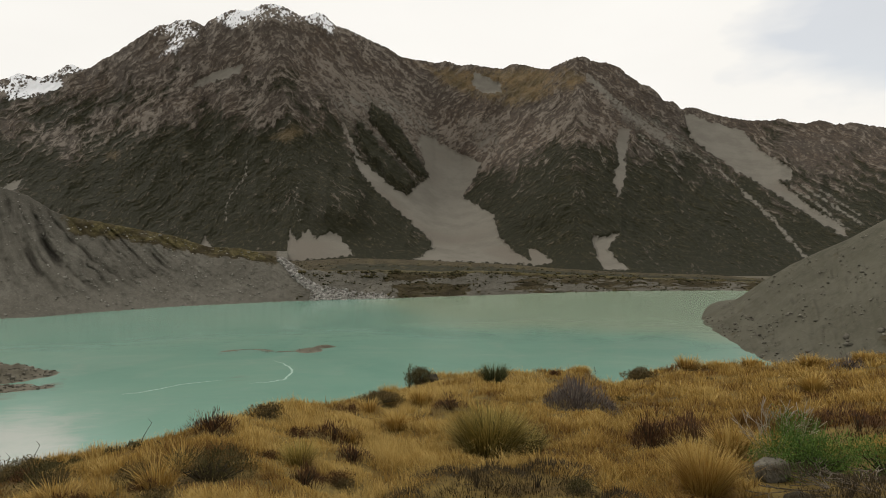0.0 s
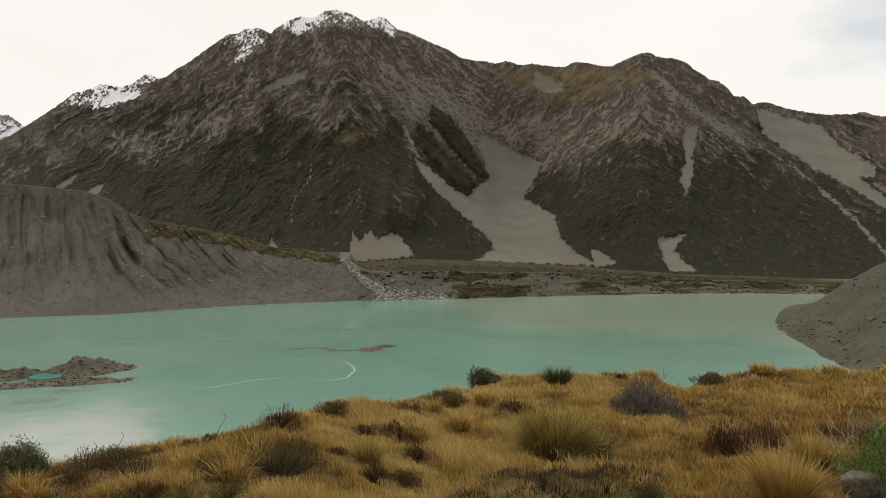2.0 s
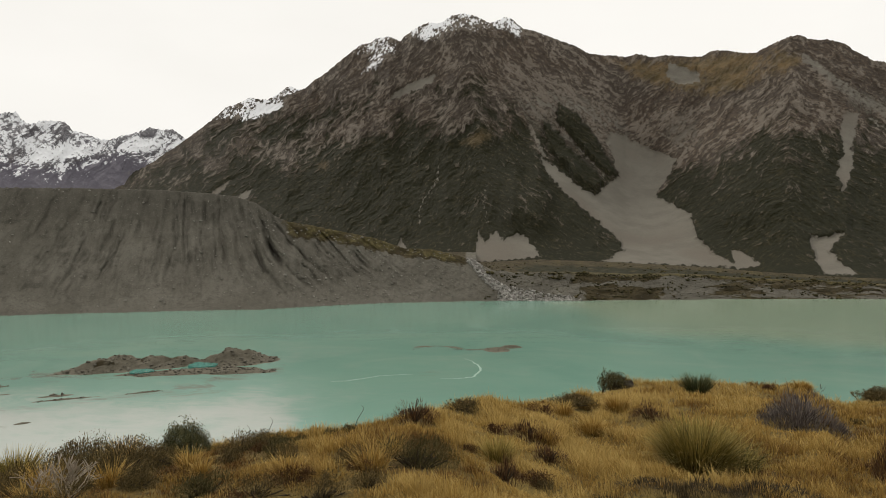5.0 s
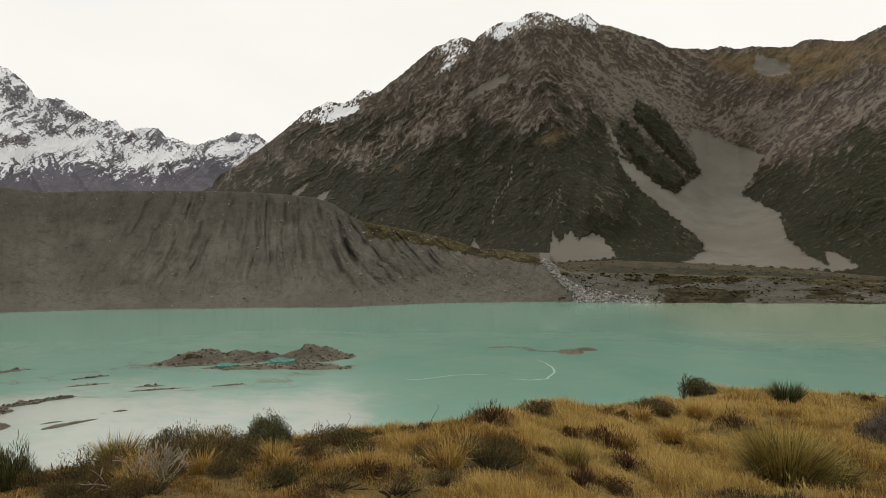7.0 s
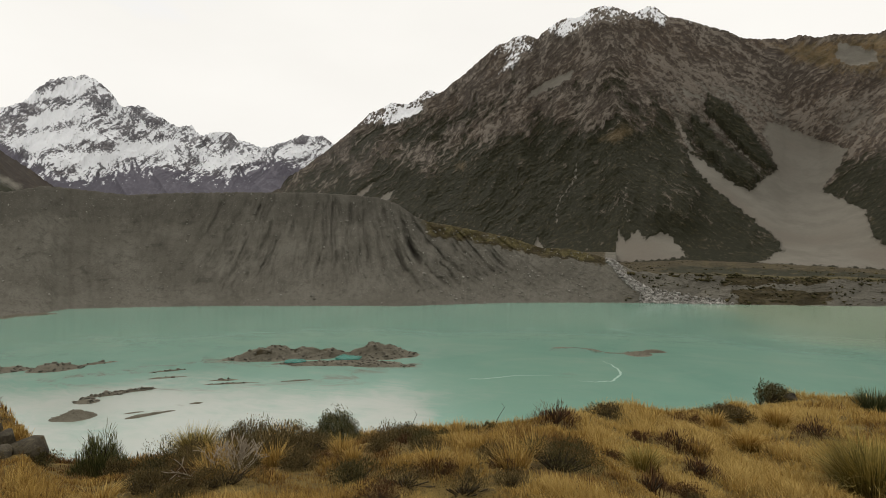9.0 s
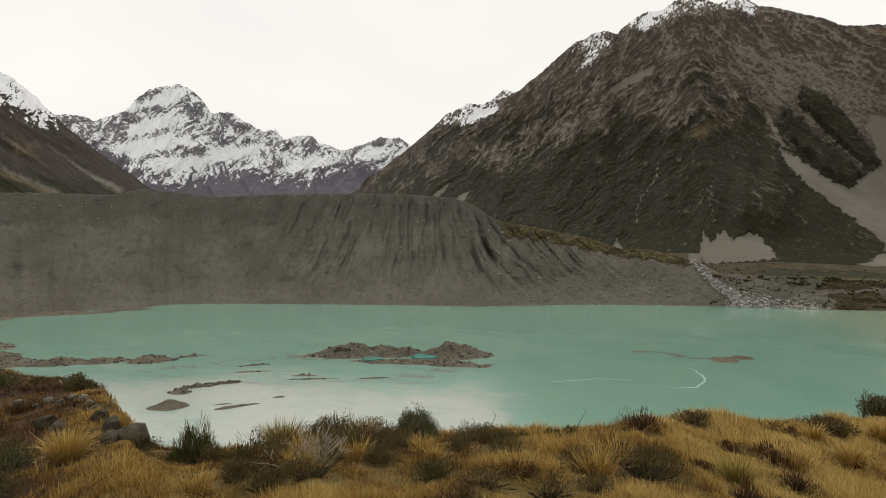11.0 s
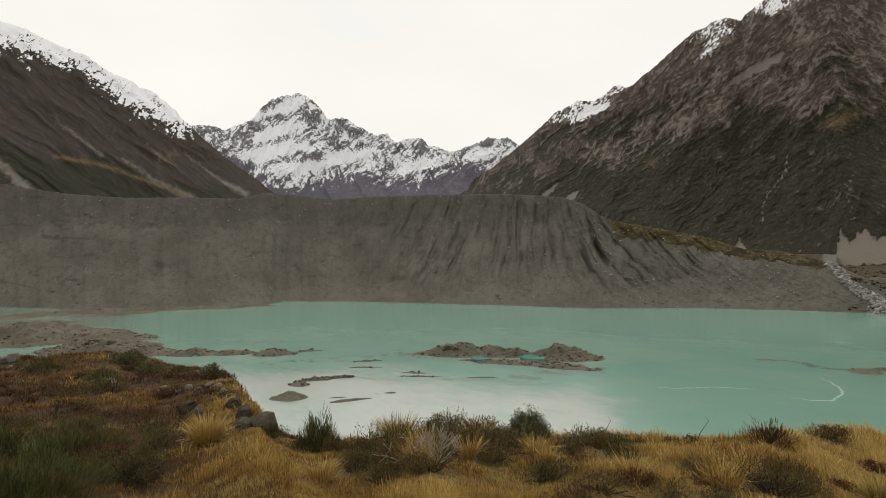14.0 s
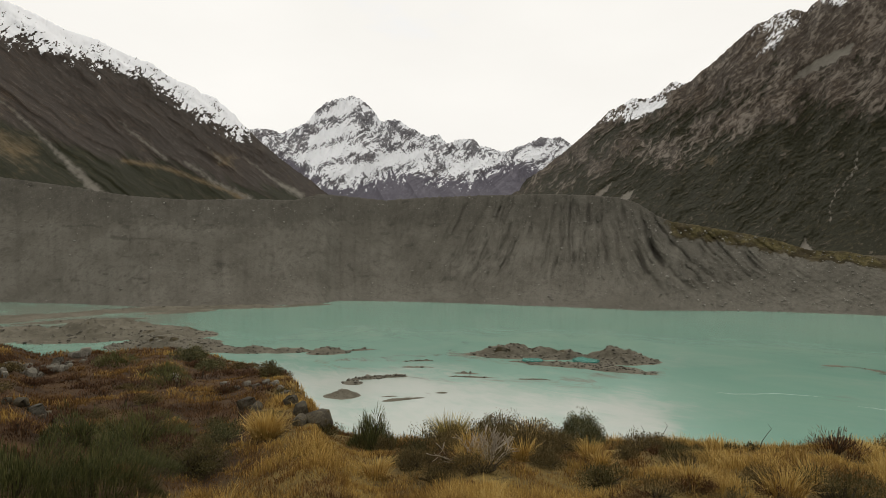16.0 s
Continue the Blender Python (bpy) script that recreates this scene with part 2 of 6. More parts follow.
def gravel_material(name, a, b, scale=1.0, flow=None, relief=0.4, speck=0.6):
    n = Nodes(name)
    fine, mid, big = n.noise(0.7 * scale, 5, 0.78), n.noise(0.12 * scale, 6, 0.65), n.noise(0.02 * scale, 4)
    col = n.mix(n.step(big, 0.35, 0.65), a, b)
    col = n.mix(n.math("MULTIPLY", n.step(mid, 0.48, 0.70), 0.7), col, tuple(v * 0.74 for v in a))
    height = n.math("ADD", fine, n.math("MULTIPLY", mid, 3.0))
    if flow:
        streak, thin = n.flow(*flow, 5, 0.62), n.flow(flow[0] * 3.5, flow[1] * 1.5, 4, 0.65)
        lined = n.attr("lined")
        col = n.mix(n.math("MULTIPLY", n.step(streak, 0.46, 0.66), n.math("MULTIPLY", lined, 0.7)), col, tuple(v * 0.62 for v in a))
        col = n.mix(n.math("MULTIPLY", n.step(thin, 0.52, 0.70), n.math("MULTIPLY", lined, 0.5)), col, tuple(v * 1.22 for v in b))
        col = n.mix(n.math("MULTIPLY", n.edge(n.attr("old"), mid, 1.4, 0.3, 0.8), 0.50), col, tuple(v * 0.58 for v in a))
        # darker along the gullies, the ledges and the stream bed
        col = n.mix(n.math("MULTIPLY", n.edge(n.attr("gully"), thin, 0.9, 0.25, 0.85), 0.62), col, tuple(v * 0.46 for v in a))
        height = n.math("ADD", height, n.math("MULTIPLY", streak, 3.0))
    col = n.mix(n.math("MULTIPLY", n.step(fine, 0.56, 0.64), speck), col, tuple(min(v * 1.5, 0.4) for v in b))
    col = n.mix(n.math("MULTIPLY", n.step(n.noise(0.36 * scale, 6, 0.82), 0.52, 0.62), speck), col, tuple(v * 0.60 for v in a))
    patch = n.noise(0.03, 5, 0.6, (1, 1, 6))
    scrub = n.ramp(patch, (0.34, (0.030, 0.024, 0.013)), (0.47, (0.048, 0.038, 0.020)), (0.56, (0.070, 0.056, 0.030)), (0.68, (0.085, 0.074, 0.056)))
    scrub = n.mix(n.step(n.noise(0.28, 4, 0.7), 0.50, 0.66), scrub, (0.026, 0.023, 0.013))
    scrub = n.mix(n.step(n.attr("veg"), 0.95, 1.35), scrub, (0.026, 0.026, 0.014))
    col = n.mix(n.edge(n.attr("veg"), mid, 1.0, 0.38, 0.62), col, scrub)
    if flow:
        olive = n.mix(n.step(n.noise(0.22, 4, 0.7), 0.42, 0.60), (0.062, 0.052, 0.022), (0.118, 0.098, 0.044))
        col = n.mix(n.math("MULTIPLY", n.edge(n.attr("olive"), mid, 1.1, 0.30, 0.75), 0.85), col, olive)
    return n.finish(col, 0.95, height, relief, 1.2 / scale, 0.1)


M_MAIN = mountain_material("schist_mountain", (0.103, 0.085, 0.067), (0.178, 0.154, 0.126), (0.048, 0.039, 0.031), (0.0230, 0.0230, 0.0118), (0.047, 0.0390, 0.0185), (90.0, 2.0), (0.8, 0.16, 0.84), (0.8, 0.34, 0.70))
M_LEFT = mountain_material("brown_mountain", (0.049, 0.039, 0.031), (0.086, 0.072, 0.058), (0.034, 0.028, 0.023), (0.0245, 0.0255, 0.0125), (0.042, 0.0395, 0.0185), (5.0, 0.5), (0.5, 0.05, 0.95), (0.8, 0.34, 0.66))
# distance haze is mixed into these colours: rock and lower slopes pale lavender
M_FAR = mountain_material("hazy_high_mountain", (0.150, 0.146, 0.153), (0.28, 0.275, 0.285), (0.092, 0.088, 0.097), (0.160, 0.150, 0.178), (0.215, 0.202, 0.232), (5.0, 1.2), (0.8, 0.25, 0.75), (0.9, 0.12, 0.90))
M_WALL = gravel_material("moraine_gravel", (0.102, 0.094, 0.076), (0.136, 0.126, 0.104), 1.0, (2.6, 2.6), 0.35, 0.60)
M_EAST = gravel_material("slope_gravel", (0.074, 0.070, 0.051), (0.092, 0.087, 0.065), 0.6, (2.6, 2.6), 0.05, 0.35)
M_BAR = gravel_material("bar_gravel", (0.092, 0.083, 0.061), (0.140, 0.127, 0.097), 2.0)


def lake_material():
    n = Nodes("glacier_water")
    big, mid = n.noise(0.006, 5, 0.55, (1, 1.6, 1), 0.8), n.noise(0.05, 4, 0.6, (1, 2.2, 1))
    soft = n.noise(0.017, 4, 0.55, (1, 1, 1), 1.2)
    col = n.ramp(big, (0.3, (0.132, 0.264, 0.206)), (0.5, (0.160, 0.298, 0.233)), (0.7, (0.190, 0.316, 0.242)))
    col = n.mix(n.math("MULTIPLY", n.step(soft, 0.44, 0.66), 0.22), col, (0.235, 0.345, 0.275))
    # reflection of the yellowish mountainside, painted into the water colour
    col = n.mix(n.math("MULTIPLY", n.edge(n.attr("slope_mirror"), big, 0.9, 0.2, 0.8), 0.75), col, (0.270, 0.330, 0.232))
    feather = n.noise(0.045, 6, 0.65, (1, 2.0, 1), 1.5)
    silt = n.edge(n.attr("silt"), n.math("ADD", n.math("MULTIPLY", soft, 0.5), n.math("MULTIPLY", feather, 0.5)), 1.9, 0.05, 1.05)
    col = n.mix(n.math("MULTIPLY", silt, 0.97), col, (0.338, 0.368, 0.325))
    shoal = n.edge(n.attr("shoal"), feather, 2.4, 0.30, 1.1)
    col = n.mix(n.math("MULTIPLY", shoal, 0.75), col, (0.145, 0.150, 0.116))
    ripple = n.noise(0.9, 4, 0.6)
    return n.finish(col, 0.17, n.math("ADD", ripple, n.math("MULTIPLY", mid, 6.0)), 0.03, 0.4, 0.4)


M_LAKE = lake_material()


def soil_material():
    n = Nodes("turf")
    fine, mid = n.noise(6, 5, 0.7), n.noise(0.8, 4)
    col = n.ramp(mid, (0.3, (0.07, 0.045, 0.016)), (0.5, (0.13, 0.09, 0.028)), (0.7, (0.19, 0.135, 0.042)))
    col = n.mix(n.step(fine, 0.5, 0.7), col, (0.05, 0.038, 0.02))
    peat = n.mix(n.step(mid, 0.35, 0.65), (0.034, 0.020, 0.010), (0.070, 0.040, 0.017))
    col = n.mix(n.edge(n.attr("peat"), mid, 0.8, 0.3, 0.7), col, peat)
    return n.finish(col, 0.95, fine, 0.8, 0.05, 0.1)


M_SOIL = soil_material()

# ---- the near hill ----
CREST_D = [(-180, 60), (-110, 45), (-86, 36), (-74, 35), (-70, 33), (-65.3, 26), (-63.6, 16), (-62.9, 13.5), (-60.9, 12.2), (-58.9, 11.8), (-48, 11.5), (-40, 11.8), (-35, 11),
           (-26, 10), (-17, 11.5), (-9, 15), (-4, 20), (-1, 22), (3, 22), (12.5, 26), (13.9, 22), (15.6, 24), (17, 26), (20, 28), (25, 30), (35, 32), (60, 34), (110, 50), (180, 60)]
CREST_EL = [(-180, 4), (-110, -4), (-85.7, -7.2), (-83.6, -8.1), (-74.5, -8.3), (-70.5, -9.4), (-65.3, -10.8), (-63.6, -12.8), (-62.9, -14.4), (-60.9, -15.7), (-58.9, -16.5), (-54.8, -16.8),
            (-39.5, -16.3), (-35, -15.7), (-29.7, -15.7), (-24.4, -15.4), (-19, -14.5), (-16.7, -14.1), (-9.4, -13.5), (-4.3, -12.7), (-1.2, -11.6), (2.9, -11.5), (12.5, -10.8), (13.9, -11.7),
            (15.6, -11.8), (17.3, -11), (20.5, -10.2), (25, -9.6), (30, -9.2), (35, -8.2), (60, -6), (110, -2), (180, 4)]
SAG = [(-180, 1), (-90, 0.55), (-73, 0.6), (-68, 0.85), (-60, 1.3), (-50, 1.6), (-40, 1.2), (-30, 0.9), (-20, 0.7), (-10, 0.55), (4, 0.52), (18, 0.58), (35, 0.6), (180, 1)]
FALL = [(-180, -0.2), (-125, -0.2), (-100, 0.75), (70, 0.75), (100, -0.2), (180, -0.2)]


def hill_z(x, y):
    """Height of the near hill."""
    x, y = np.asarray(x, float), np.asarray(y, float)
    d, az = np.hypot(x, y) + 1e-6, np.degrees(np.arctan2(x, y))
    dc = keyed(az, CREST_D)
    zc = EYE + dc * np.tan(np.radians(keyed(az, CREST_EL))) - 0.22
    u = np.minimum(d / dc, 1)
    z = zc * u ** keyed(az, SAG) * smooth(d, 0.2, 4)
    over = np.maximum(d - dc, 0)
    z = z - keyed(az, FALL) * (over * over / (over + 2.0))
    lumps = 0.16 * fbm(x * 0.35, y * 0.35, 3, 3) + 0.07 * fbm(x * 1.3, y * 1.3, 2, 8)
    return z + lumps * smooth(d, 2.5, 6)


def build_hill():
    az = np.concatenate([np.arange(-92, 46, 0.5), np.arange(46, 268, 3.0)])
    d = np.concatenate([[0.05], np.geomspace(0.6, 150, 105)])
    A, D = np.meshgrid(np.where(az > 180, az - 360, az), d)
    x, y = D * np.sin(np.radians(A)), D * np.cos(np.radians(A))
    me = grid_mesh("ground", x, y, hill_z(x, y), M_SOIL, {"peat": smooth(-A, 63, 71) * smooth(D, 7, 11)}, closed=True)
    tagged(new("ground", me), "grassy hillside falling steeply to the lake", "hillside", kind="structure")


build_hill()

# ---- far shore: moraine wall, river bank and valley floor ----
SHORE = [(-180, 860), (-110, 860), (-85.7, 847), (-76, 715), (-69.6, 685), (-61.9, 700), (-60, 735), (-52, 712), (-44.6, 685), (-33, 660), (-23, 705), (-11.4, 735), (-4.3, 750), (3.4, 790), (11, 850),
         (18.2, 910), (25.3, 956), (40, 960), (180, 960)]
WALL_EL = [(-180, 4), (-85.7, 4.9), (-80.9, 4.4), (-77.2, 3.9), (-72.8, 3.7), (-68.2, 3.9), (-63.9, 3.9), (-61.5, 4.5), (-57.9, 4.2), (-55.9, 4.0), (-52.2, 4.3), (-47.2, 4.5), (-41.0, 4.6), (-37.0, 4.4), (-34.9, 4.2), (-33.3, 3.6), (-31.9, 2.6),
           (-30.8, 2.1), (-28.4, 1.7), (-25.9, 1.2), (-23, 0.6), (-20.4, -0.3), (-17.9, -0.4), (-15.4, -1.0), (-13.6, -1.7), (-12.4, -2.3), (-10, -2.5), (-4, -2.5), (0, -2.6), (3.5, -2.5), (10, -2.8), (20, -3.0), (30, -3.2), (60, -3.3), (180, -3.3)]
BASE_EL = [(-55, 0.5), (-30, -0.5), (-14, -1.5), (-8, -1.2), (-2, -1.4), (6, -1.8), (10, -2.1), (16, -2.4), (23, -2.5), (28, -2.8), (40, -2.5), (62, -2)]
BASE_D = [(-55, 2600), (-35, 2200), (-14, 1750), (6, 1700), (16, 1480), (28, 1450), (62, 1500)]


SURFACE = {}


def build_far_shore():
    az = np.concatenate([np.arange(-96, -12, 0.115), np.arange(-12, 46, 0.18)])
    s = np.concatenate([np.linspace(0, 1, 110), 1 + np.linspace(0.02, 1, 24) ** 1.4])
    A, S = np.meshgrid(az, s)
    ds, te = keyed(A, SHORE), keyed(A, WALL_EL)
    ds = ds + 5 * fbm(A * 0.9, A * 0, 3, 2)
    te = te + 0.10 * fbm(A * 2.5, A * 0 + 4, 3, 6) * smooth(te, -2, 2)
    run = np.maximum(158 * (te + 5.4) / 9.6, 46)
    dt = ds + run
    zt = EYE + dt * np.tan(np.radians(te))
    z0 = LAKE - 2.0
    u = np.minimum(S, 1)
    rise = u ** (1.12 + 0.1 * smooth(te, 0, 3))
    wall = smooth(te, -1.5, 2)
    # gullies that run down the wall, fanning out from its corner
    lean = A + (u - 0.5) * (keyed(A, [(-96, -4), (-60, -5), (-48, -5), (-42, -3), (-38.5, 0), (-35, 4), (-32, 6.5), (-28, 8), (-14, 8)]) + 1.2 * fbm(A * 0.2, A * 0, 2, 27)) + 0.30 * fbm(A * 0.9, u * 4, 3, 28)
    cut1 = (1 - np.minimum(1.5 * np.abs(value_noise(lean * 0.62, u * 0.8, 21)), 1)) ** 2.2
    cut2 = (1 - np.minimum(1.5 * np.abs(value_noise(lean * 1.7 + 3, u * 1.3, 31)), 1)) ** 2.2 * smooth(fbm(A * 0.5, u * 2.2, 3, 33), -0.25, 0.35)
    cut3 = (1 - np.minimum(1.5 * np.abs(value_noise(lean * 4.1 + 9, u * 2.2, 35)), 1)) ** 2.0 * smooth(fbm(A * 0.8, u * 3.0, 3, 37), -0.1, 0.4)
    steep = (0.18 + 0.82 * smooth(A, -58, -44)) * (1 - 0.5 * smooth(A, -26, -16)) * wall
    cuts = (9 * cut1 + 7 * cut2 + 3.5 * cut3) * steep * smooth(u, 0.10, 0.42) * (1 - 0.8 * smooth(u, 0.88, 1))
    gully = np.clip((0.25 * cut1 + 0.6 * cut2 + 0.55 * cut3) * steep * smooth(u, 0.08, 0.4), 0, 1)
    flute = -cuts
    rough = (3.0 * fbm(A * 2.2, u * 5, 4, 12) + 1.2 * fbm(A * 4.5, u * 22, 3, 14)) * smooth(u, 0.0, 0.2)
    # the deep cleft
    cleft = 20 * np.exp(-((A + 31.9 + 5.5 * (u - 0.6)) / 0.28) ** 2) * np.exp(-((u - 0.60) / 0.13) ** 2) + 12 * np.exp(-((A + 33.4 + 3.5 * (u - 0.6)) / 0.22) ** 2) * np.exp(-((u - 0.55) / 0.16) ** 2)
    cleft = cleft + 9 * np.exp(-((A + 36.8 + 2.0 * (u - 0.75)) / 0.22) ** 2) * np.exp(-((u - 0.75) / 0.07) ** 2)
    D = ds - 6 + (dt - ds + 6) * u - flute * 0.8 + rough + cleft
    Z = z0 + (zt - z0) * rise
    # terraces of the low bank
    low = 1 - smooth(te, -2.6, -1.6)
    Z = Z + low * 3.0 * fbm(A * 0.9, u * 2.2, 3, 44) * smooth(u, 0.15, 0.5)
    # behind the crest: the floor of the valley, or the back of the moraine
    b = np.clip(S - 1, 0, 1)
    db = np.maximum(keyed(A, BASE_D) + 120, dt + 150)
    zb = np.where(te > -1.6, LAKE + 25 + 18 * smooth(A, -60, -14), EYE + db * np.tan(np.radians(keyed(A, BASE_EL))) - 3)
    back = np.where(te > -1.6, smooth(b, 0, 0.45), b)
    Z = np.where(S > 1, zt + (zb - zt) * back + 1.6 * fbm(A * 2.0, b * 14, 3, 9) * smooth(b, 0, 0.1), Z)
    D = np.where(S > 1, dt + (db - dt) * b, D)
    mid = smooth(A, -33.5, -29) * (1 - smooth(A, -15.5, -13.5))
    mott = fbm(A * 0.8, u * 6, 4, 46)
    veg = mid * smooth(u + 0.10 * mott, 0.72, 0.92) * 0.85
    olive = mid * smooth(u + 0.12 * mott, 0.80, 0.94) * (0.55 + 0.6 * mott)
    bank = smooth(A, -12.5, -10.5)
    # low bank: bare gravel near the stream, brown scrub in blocks, an olive lip
    block = inside(A + 0.6 * mott, u * 10 + 0.8 * mott, [(-3.9, 0.5), (-4.6, 5.5), (-2.0, 6.4), (2.6, 5.4), (2.2, 1.0)], 0.7) + inside(A + 0.6 * mott, u * 10 + 0.8 * mott, [(-5.6, 6.8), (-5.0, 9.4), (2.5, 9.6), (2.0, 7.6)], 0.6)
    block = block + smooth(A + 0.8 * mott, 5.0, 7.0) * smooth(0.75 * fbm(A * 0.30, u * 4.5, 4, 47) + 0.5 * (u - 0.3), -0.1, 0.3)
    veg = np.maximum(veg, bank * np.clip(block, 0, 1) * smooth(u, 0.03, 0.12))
    olive = np.maximum(olive, smooth(A, -9, -5) * smooth(u, 0.88, 0.97) * (0.75 + 0.5 * mott))
    # valley floor behind the bank: a dark strip of scrub, then paler turf
    strip = smooth(A, -11.5, -9) * smooth(b + 0.03 * mott, 0.015, 0.06) * (1 - smooth(b + 0.15 * mott, 0.26, 0.44)) * np.clip(0.8 + 1.2 * fbm(A * 1.2, b * 9, 3, 49), 0, 1)
    veg = np.where(S > 1, np.where(A > -34, 0.80 + 0.8 * strip, 0.2), veg)
    olive = np.where(S > 1, olive * (1 - smooth(b, 0.01, 0.04)) + smooth(A, -11, -6) * smooth(b, 0.30, 0.45) * (0.35 + 0.6 * mott), olive)
    stream = along(A, np.minimum(S, 1.06) * 6, [(-14.3, 6.3), (-13.6, 5.2), (-12.6, 3.8), (-11.4, 2.6), (-10.8, 1.0)], 0.45, 0.35)
    veg, olive = veg * (1 - stream), olive * (1 - stream)
    a = np.radians(A)
    # dark ledge dashes on the western wall
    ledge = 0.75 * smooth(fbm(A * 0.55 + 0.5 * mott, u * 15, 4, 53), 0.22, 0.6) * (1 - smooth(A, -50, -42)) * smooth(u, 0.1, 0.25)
    old = smooth(u + 0.05 * mott, 0.62, 0.86) * smooth(te, 0, 2.5) * 0.85
    lined = np.where(S > 1, 0, (0.03 + 0.55 * smooth(A, -62, -46) * (1 - 0.5 * smooth(A, -28, -18))) * smooth(u, 0.03, 0.3) * (1 - smooth(A, -16, -13)))
    # stream joins gully: shade in the gaps between boulders, painted on the bed
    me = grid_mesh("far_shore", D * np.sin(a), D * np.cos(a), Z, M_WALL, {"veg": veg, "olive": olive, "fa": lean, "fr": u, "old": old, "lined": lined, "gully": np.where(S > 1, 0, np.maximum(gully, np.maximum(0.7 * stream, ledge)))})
    SURFACE["far_shore"] = (A, D, Z, S)
    tagged(new("far_shore", me), "grey gravel moraine wall with fluted face above the lake", "moraine", kind="structure")


build_far_shore()


def build_lake():
    az = np.arange(-112, 62, 0.4)
    s = np.linspace(0, 1, 150)
    A, S = np.meshgrid(az, s)
    D = 70 + (keyed(A, SHORE) + 14 - 70) * S ** 1.3
    a = np.radians(A)
    x, y = D * np.sin(a), D * np.cos(a)
    E = -np.degrees(np.arctan(65 / D))
    w1, w2 = fbm(x * 0.02, y * 0.02, 4, 81), fbm(x * 0.02, y * 0.02, 4, 86)
    near = [(-110, -10.2), (-66, -10.7), (-58, -11.4), (-50, -11.8), (-44, -12.2), (-38, -12.4), (-34, -12.7), (-31.5, -13.8), (-29.5, -15.5), (-28, -20), (-110, -40)]
    silt = inside(A + 3.5 * w1, E + 1.1 * w2, near, 1.7) * (0.92 + 0.35 * w1)
    # brown shallows round the bars
    shoal = 0
    for line, wd in (([(-62, -10.5), (-56, -11.6), (-50, -12.1), (-42, -12.1), (-36, -12.3)], 0.14), ([(-60, -10.2), (-53, -10.5), (-48.5, -10.4)], 0.14), ([(-50, -9.7), (-44, -10.5), (-36, -11.3), (-31, -10.8)], 0.28), ([(-56, -11.0), (-52, -11.2)], 0.2),
                     ([(-40, -11.7), (-37, -11.9)], 0.2), ([(-62, -10.3), (-56, -10.2), (-48, -9.7)], 0.12), ([(-19.6, -9.4), (-17.6, -9.1), (-15, -9.5), (-12, -9.3)], 0.12), ([(-55, -13.8), (-51, -13.2)], 0.15)):
        shoal = np.maximum(shoal, along(A + 0.6 * w1, E + 0.10 * w2, line, wd, 0.30) * np.clip(0.70 + 0.9 * w2, 0, 1))
    shoal = np.maximum(shoal, smooth(-A, 66, 78) * smooth(E, -8.2, -6.6) * (0.95 + 0.7 * w1))
    # last mask: where the mountain's reflection tints the far eastern water
    me = grid_mesh("water", x, y, np.full(x.shape, LAKE), M_LAKE, {"silt": silt, "shoal": shoal, "slope_mirror": smooth(A, -16, 6) * smooth(E, -9.5, -6)})
    tagged(new("water", me), "milky turquoise glacier lake with pale silt", "lake", kind="structure")


build_lake()


def build_basin():
    az = np.arange(0, 360, 3.0)
    A, D = np.meshgrid(az, [1.0, 100, 400, 900, 1500, 2600, 4800])
    a = np.radians(A)
    me = grid_mesh("ground_basin", D * np.sin(a), D * np.cos(a), np.full(D.shape, LAKE - 9.0), M_BAR, {"veg": np.zeros(D.shape)}, closed=True)
    tagged(new("ground_basin", me), "gravel floor of the valley under the lake", "valley floor", kind="structure")


build_basin()


# ---- mountains ----
def mountain(name, az, rows, crest, base_el, base_d, crest_d, material, masks, relief, label, jag=0.12):
    s = np.linspace(0, 1, rows)
    A, S = np.meshgrid(az, s)
    be = keyed(A, base_el) - 0.7
    E = be + (keyed(A, crest) - be) * S
    E = E + jag * (ridged(A * 3.1, A * 0 + 0.4, 4, 51) - 0.2) * smooth(S, 0.9, 1.0)
    bd, cd = keyed(A, base_d), keyed(A, crest_d)
    push = relief(A, E, S)
    D = bd + (cd - bd) * S ** 0.92 + np.where(push < 0, push * smooth(S, 0.02, 0.3), push * smooth(S, 0.02, 0.12)) * (1 - 0.6 * smooth(S, 0.93, 1))
    least = 0.55 * np.cumsum(np.vstack([np.zeros((1, A.shape[1])), np.diff(np.radians(E), axis=0)]), 0) * bd
    D = np.maximum.accumulate(D - least, axis=0) + least
    x, y, z = polar(A, D, E)
    m = masks(A, E, S)
    # the back of the range
    k = np.linspace(0.06, 1, 12)[:, None]
    Db = D[-1:] + k * 900
    zb = z[-1:] + (LAKE - 5 - z[-1:]) * k ** 0.9
    a = np.radians(A[:1])
    x, y, z = np.vstack([x, Db * np.sin(a)]), np.vstack([y, Db * np.cos(a)]), np.vstack([z, zb])
    m = {key: np.vstack([v, np.repeat(v[-1:], 12, 0)]) for key, v in m.items()}
    me = grid_mesh(name, x, y, z, material, m)
    return tagged(new(name, me), label, "mountain", kind="structure")


